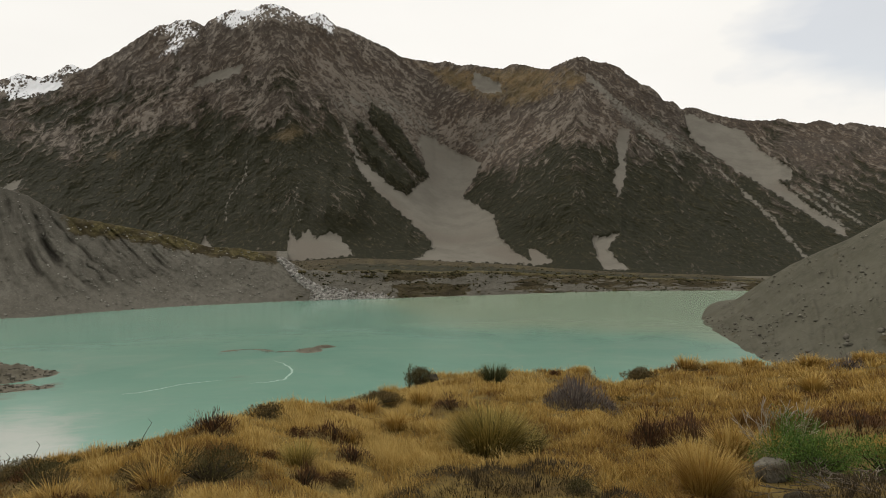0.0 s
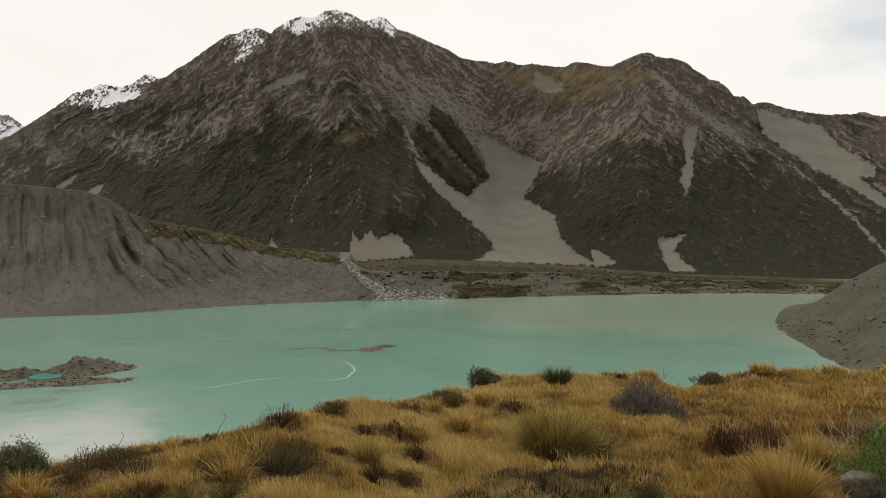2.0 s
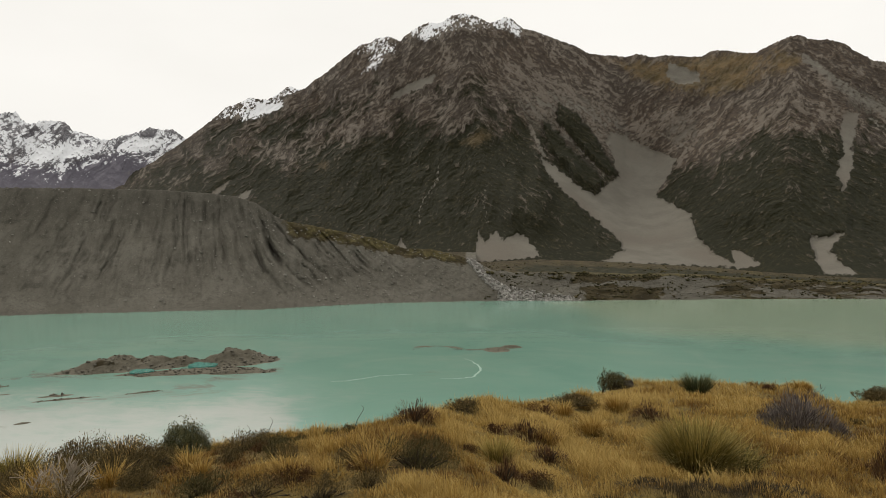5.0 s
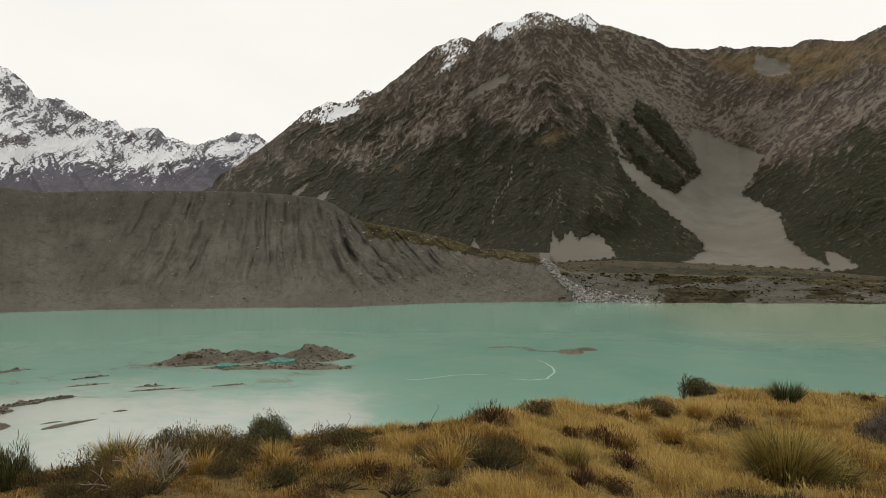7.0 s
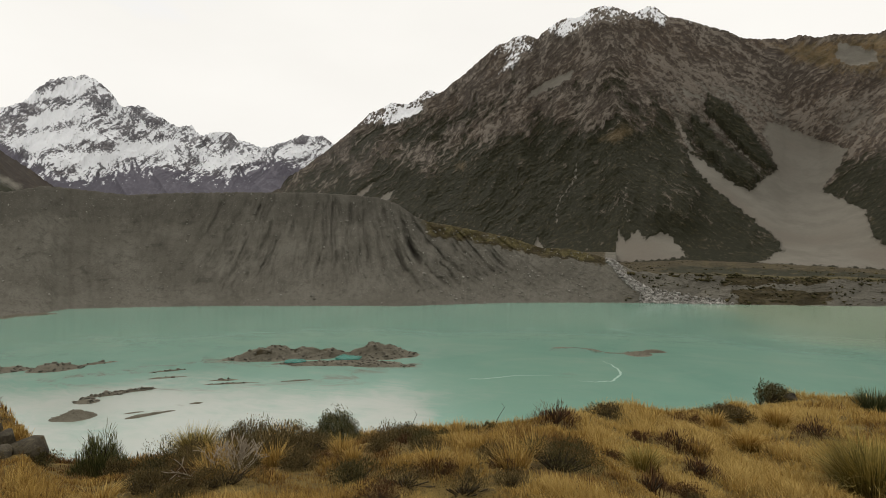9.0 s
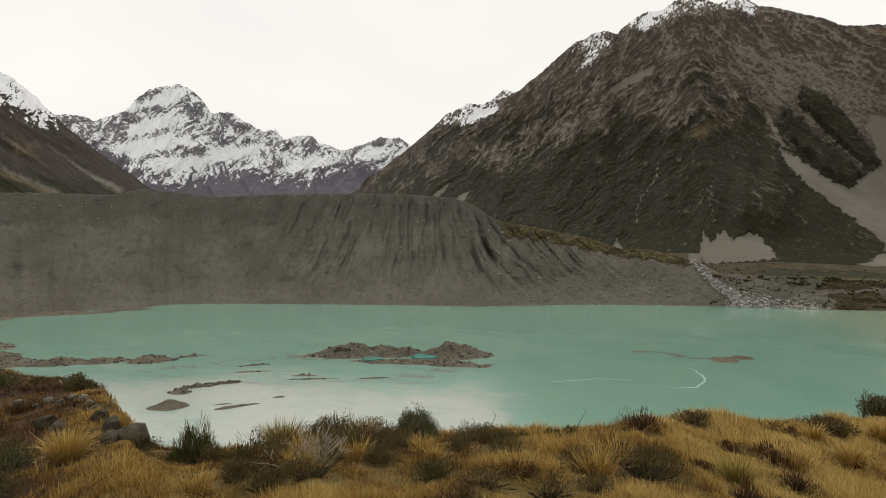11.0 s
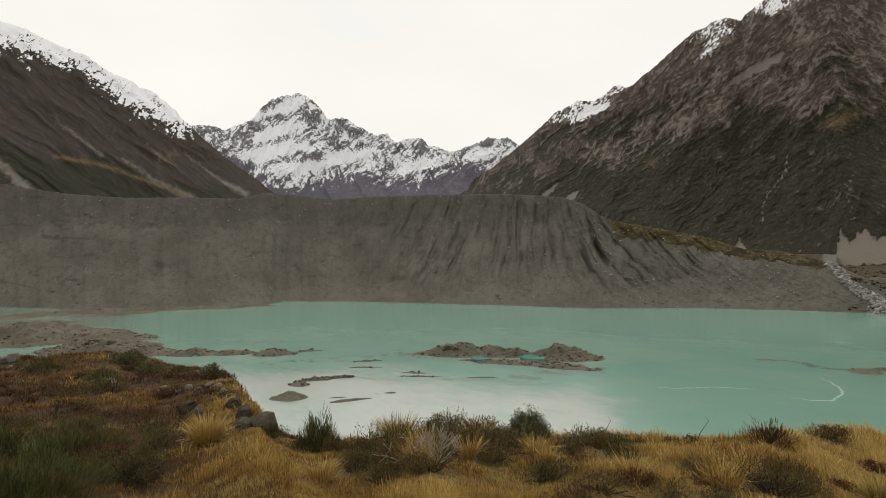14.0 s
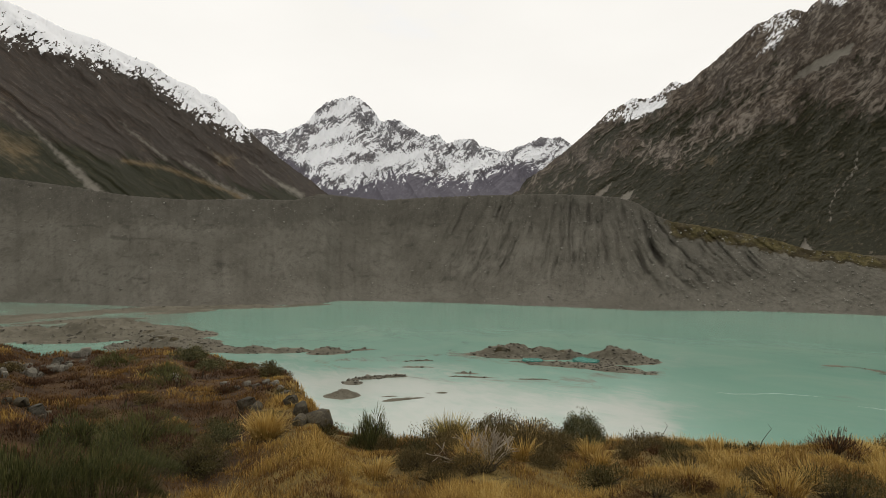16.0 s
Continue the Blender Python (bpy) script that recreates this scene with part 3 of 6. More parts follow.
CREST_SHOULDER = [(-55, 0.0), (-50, 2.0), (-46.2, 4.3), (-44.7, 5.0), (-41.6, 6.8), (-39.2, 8.7), (-37.4, 10.2), (-35.8, 11.7), (-35.1, 11.9), (-33.9, 12.6), (-33.2, 12.5), (-32.4, 12.5), (-31.7, 12.9), (-30.8, 13.6), (-30.4, 13.7), (-29.9, 13.5),
                  (-29.5, 13.5), (-29.1, 13.7), (-28.6, 14.2), (-27.5, 14.9), (-25.6, 16.5)]
CREST_SUMMIT = [(-24.2, 17.5), (-23.4, 17.6), (-22.9, 18.0), (-21.8, 18.2), (-20.7, 17.8), (-20.4, 18.2), (-19.7, 18.7), (-18.8, 19.2), (-18.1, 19.4), (-17.4, 19.3), (-16.8, 19.5), (-16.2, 19.9), (-15.0, 20.1), (-14.0, 19.9), (-13.3, 19.6), (-12.6, 19.3),
                (-12.1, 19.4), (-11.3, 19.7), (-10.6, 19.6), (-10.1, 19.1), (-9.5, 18.7), (-8.8, 18.6), (-7.8, 18.2), (-6.3, 17.6), (-5.0, 17.1), (-3.8, 16.4), (-2.7, 16.2), (-1.5, 16.1), (-0.7, 15.9), (0.3, 16.1), (1.6, 15.7), (2.6, 15.8), (4.2, 15.5)]
CREST_EAST = [(5.4, 15.4), (6.4, 15.8), (7.5, 15.6), (8.6, 15.3), (9.5, 15.2), (10.4, 15.6), (11.9, 16.1), (12.7, 16.1), (13.1, 15.8), (13.9, 15.5), (14.5, 15.5), (15.8, 14.9), (16.2, 14.4), (16.9, 14.0), (17.4, 13.5), (18.1, 13.3), (18.7, 12.8), (19.3, 12.0),
              (20.1, 11.9), (20.6, 11.3), (21.9, 11.3), (23.0, 10.7), (24.7, 10.2), (26.1, 9.9), (27.6, 9.8), (28.2, 9.9), (29.1, 9.5), (29.9, 9.3), (30.8, 9.5), (31.9, 9.1), (33.0, 9.1), (35.1, 8.5), (42, 7.2), (62, 5)]
SCREE = {
    "main": [(-8.1, 7.9), (-5.9, 6.2), (-4.4, 5.0), (-3.3, 4.4), (-1.9, 5.6), (-1.3, 6.0), (-2.1, 8.7), (-2.5, 9.1), (-1.8, 9.9), (0.8, 8.5), (3.5, 7.3), (3.2, 6.5), (1.8, 4.3), (4.6, 2.5), (5.1, 0.6), (6.2, -0.5),
             (8.4, -1.9), (-2.8, -1.5), (-0.9, -0.5), (-1.4, 0.6), (-3.3, 2.3), (-6.0, 4.7), (-7.7, 6.8)],
    "west fan": [(-14.1, -1.6), (-13.6, 1.3), (-13.1, 0.1), (-12.1, 1.3), (-11.4, 0.4), (-10.1, 1.0), (-9.4, 0.8), (-8.1, -1.1)],
    "gully": [(15.6, 10.0), (16.6, 9.9), (16.1, 7.4), (16.2, 6.0), (15.6, 3.9), (15.1, 5.6), (15.6, 7.2), (15.3, 9.0)],
    "east fan": [(13.4, 0.5), (15.6, 0.9), (14.7, -0.4), (15.5, -1.5), (16.5, -2.3), (14.3, -2.3), (13.5, -0.6)],
    "slope": [(21.0, 11.0), (23.1, 10.0), (25.4, 9.2), (26.7, 7.5), (28.9, 6.0), (29.0, 5.0), (27.9, 5.1), (30.2, 2.9), (32.5, 1.2), (32.7, 0.5), (31.1, 1.5), (27.7, 4.1), (24.7, 6.2), (21.4, 8.9)],
    "patch": [(-22.1, 12.8), (-20.1, 14.3), (-17.6, 15.2), (-17.8, 14.5), (-19.2, 13.8)],
    "foot": [(-37.9, 4.0), (-35.5, 5.6), (-36.7, 4.0)],
    "foot2": [(-35.6, 3.8), (-33.6, 5.0), (-34.3, 3.8)],
    "foot3": [(-21.3, -0.8), (-20.7, 0.8), (-20.1, -0.8)],
    "toe": [(7.7, -0.4), (8.7, -0.7), (10.0, -1.7), (8.2, -1.9)],
    "saddle": [(2.9, 15.3), (5.2, 14.1), (5.4, 13.4), (3.9, 13.4), (2.6, 14.1)],
}
STREAKS = [([(-9.4, 12.8), (-6.5, 10.6), (-4.9, 8.7), (-2.5, 6.1)], 0.18), ([(12.9, 14.5), (16.9, 10.7), (20.0, 8.3)], 0.42), ([(25.5, 4.2), (27.7, 1.9), (30.0, -1.2)], 0.25),
           ([(29.7, 4.6), (31.6, 3.1), (33.6, 1.5)], 0.2), ([(17.2, 9.5), (18.9, 7.8), (20.7, 5.6)], 0.15), ([(-17.3, 7.1), (-17.4, 5.9), (-18.6, 4.2), (-19.0, 3.0), (-19.1, 1.8)], 0.13),
           ([(22.4, 9.4), (26.0, 6.6), (30.5, 2.6)], 0.16), ([(20.4, 8.6), (24.2, 5.6), (27.2, 2.6)], 0.14), ([(30.8, 4.3), (33.4, 2.2)], 0.16), ([(13.4, 9.6), (14.6, 6.4)], 0.10), ([(-9.0, 10.5), (-7.8, 8.0)], 0.3), ([(2.0, 9.6), (4.5, 8.0)], 0.2), ([(28.9, 4.5), (30.7, 3.1), (32.7, 1.1)], 0.2), ([(-12.9, 5.5), (-13.2, 3.6), (-12.8, 1.8)], 0.08)]
SPURS = [[(-6.5, 12.5), (-4.9, 11.6), (-3.3, 9.5), (-1.9, 7.1), (-1.3, 6.0), (-1.9, 5.8), (-3.3, 7.1), (-4.9, 9.0), (-6.7, 11.0)],
         [(-7.9, 11.0), (-6.5, 10.0), (-5.2, 8.2), (-3.3, 6.6), (-2.5, 5.2), (-3.3, 4.4), (-5.2, 5.8), (-5.5, 6.6), (-7.4, 8.4)]]
SNOW = [[(-24.2, 15.0), (-23.5, 16.3), (-22.6, 18.4), (-21.4, 18.4), (-21.1, 17.0), (-22.1, 16.5), (-23.0, 15.6)], [(-19.4, 19.4), (-15.6, 20.4), (-12.9, 20.0), (-13.6, 18.5), (-15.5, 19.0), (-17.5, 18.0), (-19.0, 17.9)],
        [(-11.6, 20.0), (-10.4, 19.6), (-9.2, 18.6), (-10.2, 18.0), (-11.4, 19.2)]]
RUBBLE = [[(-10.5, 14), (-6, 13.8), (-2, 12.5), (0.5, 9), (-2.5, 6), (-5, 8.5), (-8, 9.5), (-10.5, 12)], [(12, 14.5), (20, 10), (24, 6.5), (20, 7.5), (15, 11)], [(1, 12), (5, 11.5), (6, 8), (3, 8)]]
OCHRE = [(-2.5, 15.9), (1.9, 15.4), (5.9, 15.4), (11.2, 15.4), (13.2, 14.2), (9.0, 12.6), (5.9, 11.9), (3.9, 12.6), (0.3, 14.1)]
OUTCROP = [[(-20.5, 12.6), (-16, 13.0), (-13.6, 11.6), (-14.5, 9.8), (-19, 11.0)], [(-33, 8.0), (-26, 11.2), (-22, 12.0), (-24, 9.6), (-31, 6.4)], [(-9.5, 5.5), (-6.5, 4.5), (-5.0, 0.8), (-8.8, 1.2), (-11, 3.2)], [(8, 12.0), (12.5, 13.2), (17, 9.5), (13.5, 8.4), (9.0, 9.4)],
           [(-11.5, 16.5), (-3, 15.0), (2, 11.5), (5, 8), (2, 8), (-2, 10.5), (-7, 12.0), (-12, 13.5)], [(3, 12), (10, 11.8), (8.5, 9.0), (3.6, 6.5)]]


def fold(A, E):
    """Distance in degrees from the two summit ridges, from which the beds slant down on both sides."""
    a = A + 0.7 * fbm(A * 0.35, E * 0.35, 4, 90)
    left, right = np.abs(a + 14.0 - 0.10 * (12 - E)), np.abs(a - 12.0)
    return np.minimum(left, right)


def main_beds(A, E):
    """Across the beds, along them, and the ribs of three sizes, 0 to 1."""
    u = fold(A, E)
    p, q = u * 0.62 + E * 0.78, u * 0.78 - E * 0.62
    p2, q2 = u * 0.90 + E * 0.44, u * 0.44 - E * 0.90
    large = crags(p, q, 0.22, 3, 83, 0.40)
    warp = 0.25 * fbm(A * 0.6, E * 0.6, 3, 85)
    small = 0.4 + 0.90 * (crags(p + warp, q, 1.35, 4, 87, 0.13, 0.84, 1.6, 0.12) - 0.4) + 0.48 * (crags(p2 + warp, q2, 1.3, 4, 187, 0.16, 0.82, 1.6, 0.2) - 0.4)
    chaos = crags(A, E, 1.2, 4, 93, 0.75, 0.78)
    return p, q, large, small, chaos


def main_fields(A, E):
    jx, jy = A + 0.26 * fbm(A * 2.1, E * 2.1, 4, 91), E + 0.26 * fbm(A * 2.1, E * 2.1, 4, 95)
    scree = np.clip(sum(inside(jx, jy, p, 0.26) for p in SCREE.values()), 0, 1)
    spur = np.clip(sum(inside(jx, jy, p, 0.22) for p in SPURS), 0, 1)
    return jx, jy, scree, spur


MEMO = {}


def main_parts(A, E):
    if "main" not in MEMO:
        MEMO["main"] = main_beds(A, E) + main_fields(A, E)
    return MEMO["main"]


def main_relief(A, E, S):
    p, q, large, small, chaos, jx, jy, scree, spur = main_parts(A, E)
    valley = np.exp(-((A - 1.0 - 0.1 * (6 - E)) / 3.2) ** 2) * np.exp(-((E - 6.5) / 5.5) ** 2)
    out = 300 * valley - 160 * np.exp(-((A + 9) / 3.5) ** 2) * np.exp(-((E - 3) / 5) ** 2) - 160 * np.exp(-((A - 9) / 3.0) ** 2) * np.exp(-((E - 5) / 5) ** 2)
    gully = crags(A + 0.8 * fbm(A * 0.25, E * 0.25, 3, 5), E, 0.19, 2, 60, 0.35)
    rock = (1 - 0.93 * scree) * (0.62 + 0.38 * smooth(E, 5, 13))
    return out - 60 * spur + 25 * scree - rock * (120 * (gully - 0.4) + 60 * (large - 0.4) + 30 * (small - 0.4) + 11 * (chaos - 0.4))


def main_masks(A, E, S):
    p, q, large, small, chaos, jx, jy, scree, spur = main_parts(A, E)
    patchy, grit = fbm(A * 0.45, E * 0.45, 5, 107), fbm(A * 3.6, E * 3.6, 3, 109)
    tex = 0.74 * small + 0.26 * chaos - 0.40
    bare = np.clip(sum(inside(jx, jy, o, 1.2) for o in OUTCROP), 0, 1)
    rubble = np.clip(sum(inside(jx, jy, o, 1.4) for o in RUBBLE), 0, 1)
    scree = np.maximum(scree, rubble * np.clip(0.50 - 1.3 * tex + 0.25 * grit, 0, 0.68))
    for line, wd in STREAKS:
        scree = np.maximum(scree, along(A + 0.22 * fbm(A * 2.5, E * 2.5, 3, 97), E, line, wd * 0.75, 0.24) * (0.66 + 0.45 * grit))
    scree = scree * (1 - spur)
    line = keyed(A, [(-55, 4), (-36, 8.5), (-28, 10.5), (-18, 12.5), (-12, 12.5), (-7, 10.0), (-3, 7.5), (0, 5), (6, 7), (12, 9.5), (18, 8.5), (24, 6.5), (30, 5), (62, 4)])
    veg = smooth((line - E) * 0.22 - 2.2 * tex + 0.7 * patchy - 0.9 * (large - 0.4) + 0.3 * grit - 0.8 * bare, -1.1, 1.0)
    veg = np.maximum(veg * (1 - spur), 1.25 * spur)
    bed = np.clip(0.34 + 1.7 * tex + 0.22 * patchy + 0.30 * grit + 0.22 * bare + 0.03 * (E - 12) * (E > 12), 0, 1.2)
    high = keyed(A, [(-55, 30), (-30, 30), (-28, 16.4), (-25, 16.6), (-23, 16.0), (-20, 18.0), (-14, 18.6), (-10, 18.2), (-7, 17.6), (-3, 16.3), (0, 15.8), (2, 15.9), (5, 17), (8, 18), (62, 25)])
    # a dusting that lies on ledges and leaves the ribs bare
    drift = 0.45 * fbm(A * 0.9, E * 0.9, 4, 121) + 0.35 * grit + 0.55 * fbm(A * 6.5, E * 6.5, 2, 125) + 1.9 * (0.40 - 0.6 * small - 0.4 * chaos)
    snow = smooth(E - high + 0.15, -0.6, 1.3) * np.clip(0.46 + 0.85 * drift, 0, 1)
    snow = np.maximum(snow, np.clip(sum(inside(jx, jy, o, 0.7) for o in SNOW), 0, 1) * np.clip(0.64 + 0.75 * drift, 0, 1))
    snow = np.maximum(snow, inside(jx, jy, [(-37.0, 10.6), (-36.2, 11.9), (-33.9, 13.2), (-29.0, 14.2), (-29.8, 13.0), (-31.0, 12.6), (-31.4, 11.9), (-33.0, 10.9), (-34.4, 10.6)], 0.35) * np.clip(0.50 + 0.8 * drift, 0, 1))
    snow = np.maximum(snow, 0.95 * inside(jx, jy, [(-33.3, 12.2), (-32.4, 12.1), (-31.0, 12.4), (-31.2, 11.9), (-32.6, 11.3), (-33.4, 11.4)], 0.2))
    ochre = inside(jx, jy, OCHRE, 0.9) * (0.76 + 0.5 * patchy + 0.3 * grit - 0.5 * tex) + 0.5 * inside(jx, jy, [(-15.8, 9.2), (-13.2, 10.8), (-11.8, 9.8), (-14.0, 8.5)], 0.7) + 0.55 * inside(jx, jy, [(-33, 4.8), (-20, 11.5), (-18, 11.2), (-27, 6.5)], 0.8) * np.clip(patchy + 0.3, 0, 1)
    return {"scree": scree, "veg": veg, "snow": snow, "ochre": ochre, "bed": bed, "fa": p / 15, "fr": q}


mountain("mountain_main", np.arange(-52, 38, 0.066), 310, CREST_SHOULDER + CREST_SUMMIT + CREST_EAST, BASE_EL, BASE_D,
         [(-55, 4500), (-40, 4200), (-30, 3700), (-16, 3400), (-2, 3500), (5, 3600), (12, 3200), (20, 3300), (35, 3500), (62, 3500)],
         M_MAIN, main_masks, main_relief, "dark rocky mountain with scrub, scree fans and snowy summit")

CREST_COOK = [(-80, 6.5), (-70, 9.3), (-67.1, 9.9), (-65.8, 9.9), (-65.0, 9.6), (-64.1, 10.1), (-63.2, 10.5), (-62.6, 10.9), (-62.1, 11.6), (-61.2, 12.4), (-60.5, 12.7), (-59.6, 12.9), (-58.9, 13.1), (-58.2, 12.9), (-57.5, 12.4), (-56.8, 11.7), (-56.3, 11.0),
              (-55.9, 11.0), (-55.4, 11.1), (-54.8, 11.2), (-54.2, 10.8), (-53.4, 10.4), (-52.7, 10.0), (-52.0, 9.7), (-51.0, 9.9), (-50.5, 9.3), (-50.1, 9.1), (-49.5, 9.4), (-48.5, 9.5), (-47.8, 9.5), (-47.3, 8.9), (-46.4, 8.7), (-45.7, 8.5), (-44.8, 8.3),
              (-44.1, 8.7), (-43.1, 9.0), (-42.3, 9.3), (-41.8, 9.6), (-40.8, 9.4), (-40.1, 9.6), (-39.5, 9.2), (-39.0, 8.7), (-36.7, 7.2), (-33.8, 5.6), (-28, 4)]
SNOWFIELDS = [[(-63.0, 9.3), (-61.0, 10.0), (-59.2, 10.5), (-59.4, 9.9), (-61.0, 9.4), (-62.4, 8.8)], [(-64.0, 7.6), (-61.5, 8.6), (-58.2, 9.0), (-57.4, 8.4), (-60.5, 7.9), (-62.0, 7.0)], [(-62.4, 6.3), (-59.6, 7.2), (-57.4, 7.3), (-55.5, 8.2), (-52.2, 8.6), (-52.6, 8.0), (-55.6, 7.2), (-58.4, 6.0), (-61.0, 5.8)],
              [(-51.4, 6.3), (-49.2, 7.4), (-46.4, 7.9), (-45.2, 7.7), (-48.0, 6.4)], [(-61.6, 11.2), (-60.2, 12.6), (-58.6, 13.0), (-58.0, 12.4), (-60.0, 11.4)], [(-44.2, 7.6), (-42.5, 8.5), (-40.5, 8.6), (-42.2, 7.7)]]


def cook_lines(A, E):
    wx, wy = A + 0.7 * fbm(A * 0.4, E * 0.4, 3, 132), E + 0.4 * fbm(A * 0.5, E * 0.5, 3, 133)
    across, down = -wx * 0.70 + wy * 0.71, wx * 0.71 + wy * 0.70
    big = crags(across, down, 0.34, 3, 131, 0.30)
    ribs = 0.60 * crags(across, down, 1.7, 4, 137, 0.30, 0.80, 1.6, 0.25) + 0.40 * crags(wx * 0.80 + wy * 0.60, wx * 0.60 - wy * 0.80, 1.9, 4, 141, 0.4, 0.80, 1.6, 0.25)
    return across, down, big, ribs


def cook_relief(A, E, S):
    p, q, a, b = cook_lines(A, E)
    return -(150 * (a - 0.4) + 60 * (b - 0.4)) * smooth(E, 4.5, 7) - 90 * (crags(A + 0.6 * E, E, 0.30, 2, 143, 0.3) - 0.4) * smooth(-E, -8, -5)


def cook_masks(A, E, S):
    p, q, a, b = cook_lines(A, E)
    g, patch = fbm(A * 7.0, E * 7.0, 3, 141), fbm(A * 0.55 - E * 0.2, E * 1.1, 4, 145)
    field = np.clip(sum(inside(A + 0.35 * patch, E + 0.3 * g, o, 0.35) for o in SNOWFIELDS), 0, 1)
    line = keyed(A, [(-80, 8), (-64.5, 7.3), (-62.3, 5.7), (-60.1, 4.8), (-58.2, 5.1), (-55.4, 6.4), (-52.4, 6.0), (-48.9, 5.6), (-45.9, 6.6), (-44.4, 7.1), (-41.3, 6.6), (-38, 7.4), (-28, 8)])
    bare = smooth(2.6 * (b - 0.32) + 0.7 * (a - 0.4) + 0.40 * g - 0.5 * patch - 0.9 * field, -0.35, 0.60)
    snow = smooth(E - line - 3.6 * (b - 0.36) - 0.8 * (a - 0.4) + 0.35 * g, -0.5, 0.6) * (1.0 - 0.86 * bare)
    # low slopes, given the haze-tinted lavender through the veg mask
    low = smooth(line + 0.5 - E + 0.5 * g, -0.4, 0.8)
    return {"scree": 0.42 * low * smooth(patch, 0.0, 0.5), "veg": low, "snow": snow, "ochre": np.zeros(A.shape), "bed": np.clip(0.4 + 1.3 * (b - 0.4) + 0.4 * g, 0, 1.1) * (1 - 0.6 * low), "fa": p, "fr": q}


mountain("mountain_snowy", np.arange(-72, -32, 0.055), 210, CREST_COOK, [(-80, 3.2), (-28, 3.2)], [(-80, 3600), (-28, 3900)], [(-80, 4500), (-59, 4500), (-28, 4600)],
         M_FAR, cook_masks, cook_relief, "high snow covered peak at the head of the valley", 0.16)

CREST_LEFT = [(-125, 22), (-100, 19.5), (-85.7, 17.6), (-83.4, 16.9), (-81.3, 16.1), (-79.4, 15.8), (-77.4, 15.0), (-76.2, 14.7), (-75.5, 14.6), (-74.4, 13.8), (-73.3, 13.3), (-72.2, 13.0), (-71.7, 12.6), (-70.5, 12.3), (-69.7, 11.6), (-68.9, 11.0), (-68.5, 10.4),
              (-67.7, 9.8), (-67.1, 9.1), (-64.5, 7.0), (-62.8, 5.9), (-60.8, 4.3), (-58, 2.0), (-55, 0.0)]
LEFT_SCREE = [([(-86.5, 11.0), (-84.8, 9.8), (-82.0, 6.9), (-79.4, 4.2)], 0.45), ([(-77.8, 9.8), (-76.0, 8.3), (-74.3, 7.0)], 0.28), ([(-72.8, 6.8), (-70.7, 5.4), (-67.6, 3.9)], 0.32), ([(-68.2, 7.5), (-65.8, 5.7), (-63.2, 4.3)], 0.28), ([(-71.0, 8.2), (-70.0, 7.0)], 0.3)]


def left_lines(A, E):
    t = A * 0.70 + E * 0.95 + 0.35 * fbm(A * 0.3, E * 0.3, 3, 150)
    r = E * 0.70 - A * 0.95
    return t, r, crags(t, r, 0.20, 3, 151, 0.14), crags(t, r, 0.8, 4, 153, 0.16, 0.6)


def left_relief(A, E, S):
    t, r, a, b = left_lines(A, E)
    return -(60 * (a - 0.4) + 10 * (b - 0.4) + 24 * (crags(A, E, 0.9, 4, 157, 0.7) - 0.4) * smooth(E - keyed(A, CREST_LEFT), -4.5, -1.5))


def left_masks(A, E, S):
    t, r, a, b = left_lines(A, E)
    p, g = fbm(t * 0.5, r * 0.12, 4, 161), fbm(A * 3.0, E * 3.0, 4, 162)
    chaos = crags(A - 0.5 * E, E, 2.0, 4, 158, 0.6, 0.8)
    scree = np.zeros(A.shape)
    for line, wd in LEFT_SCREE:
        taper = wd * (0.30 + 0.22 * np.maximum(8 - E, 0))
        scree = np.maximum(scree, along(A + 0.22 * fbm(A * 1.2, E * 1.2, 3, 163), E, line, taper, 0.50) * (0.70 + 0.25 * g + 0.3 * p))
    scree = np.maximum(scree, 0.34 * smooth(p, 0.15, 0.55) * smooth(E, 4, 7) * smooth(11 - E, 0, 3))
    veg = smooth((keyed(A, [(-125, 10), (-86, 8.8), (-74, 6.6), (-66, 5.0), (-60, 3.4)]) - E) * 0.45 + 0.5 * p - 0.5 * (b - 0.4), -0.35, 0.45)
    high = keyed(A, [(-125, 17), (-85.7, 14.6), (-82.1, 14.2), (-78.3, 13.6), (-76.2, 13.2), (-75.1, 12.6), (-74.1, 12.0), (-73.0, 11.1), (-72.2, 10.4), (-70.7, 10.0), (-69.3, 9.0), (-68.7, 8.6), (-67.5, 9.5), (-66, 9.6)])
    rocky = 0.75 + 0.25 * smooth(A, -75, -70) * (1 - smooth(E - keyed(A, CREST_LEFT), -0.9, -0.2))
    snow = smooth(E - high + 0.9 * fbm(t * 2.2, r * 0.8, 4, 169) + 0.4 * fbm(A * 8, E * 8, 2, 170) - 1.8 * (chaos - 0.4), -0.8, 1.5) * (1 - 0.85 * rocky * smooth(chaos - 0.35 * fbm(A * 0.6, E * 0.8, 3, 168) - 0.10 * (E - high), 0.34, 0.60))
    ochre = 0.75 * along(A, E, [(-77.5, 6.7), (-74.1, 6.2), (-71.5, 5.3), (-68.2, 4.1)], 0.2, 0.4) + 0.5 * inside(A, E, [(-71.5, 8.2), (-69.5, 7.8), (-68.8, 6.4), (-70.4, 6.6)], 0.8) + 0.30 * inside(A, E, [(-87, 9), (-83, 7), (-81, 5), (-87, 6)], 1.0) + 0.30 * smooth(fbm(A * 0.30, E * 0.45, 4, 171), -0.05, 0.45)
    return {"scree": scree, "veg": veg, "snow": snow, "ochre": ochre, "bed": np.clip(0.36 + 0.5 * (b - 0.4) + 0.35 * (chaos - 0.4) + 0.2 * g, 0, 1), "fa": t, "fr": r}


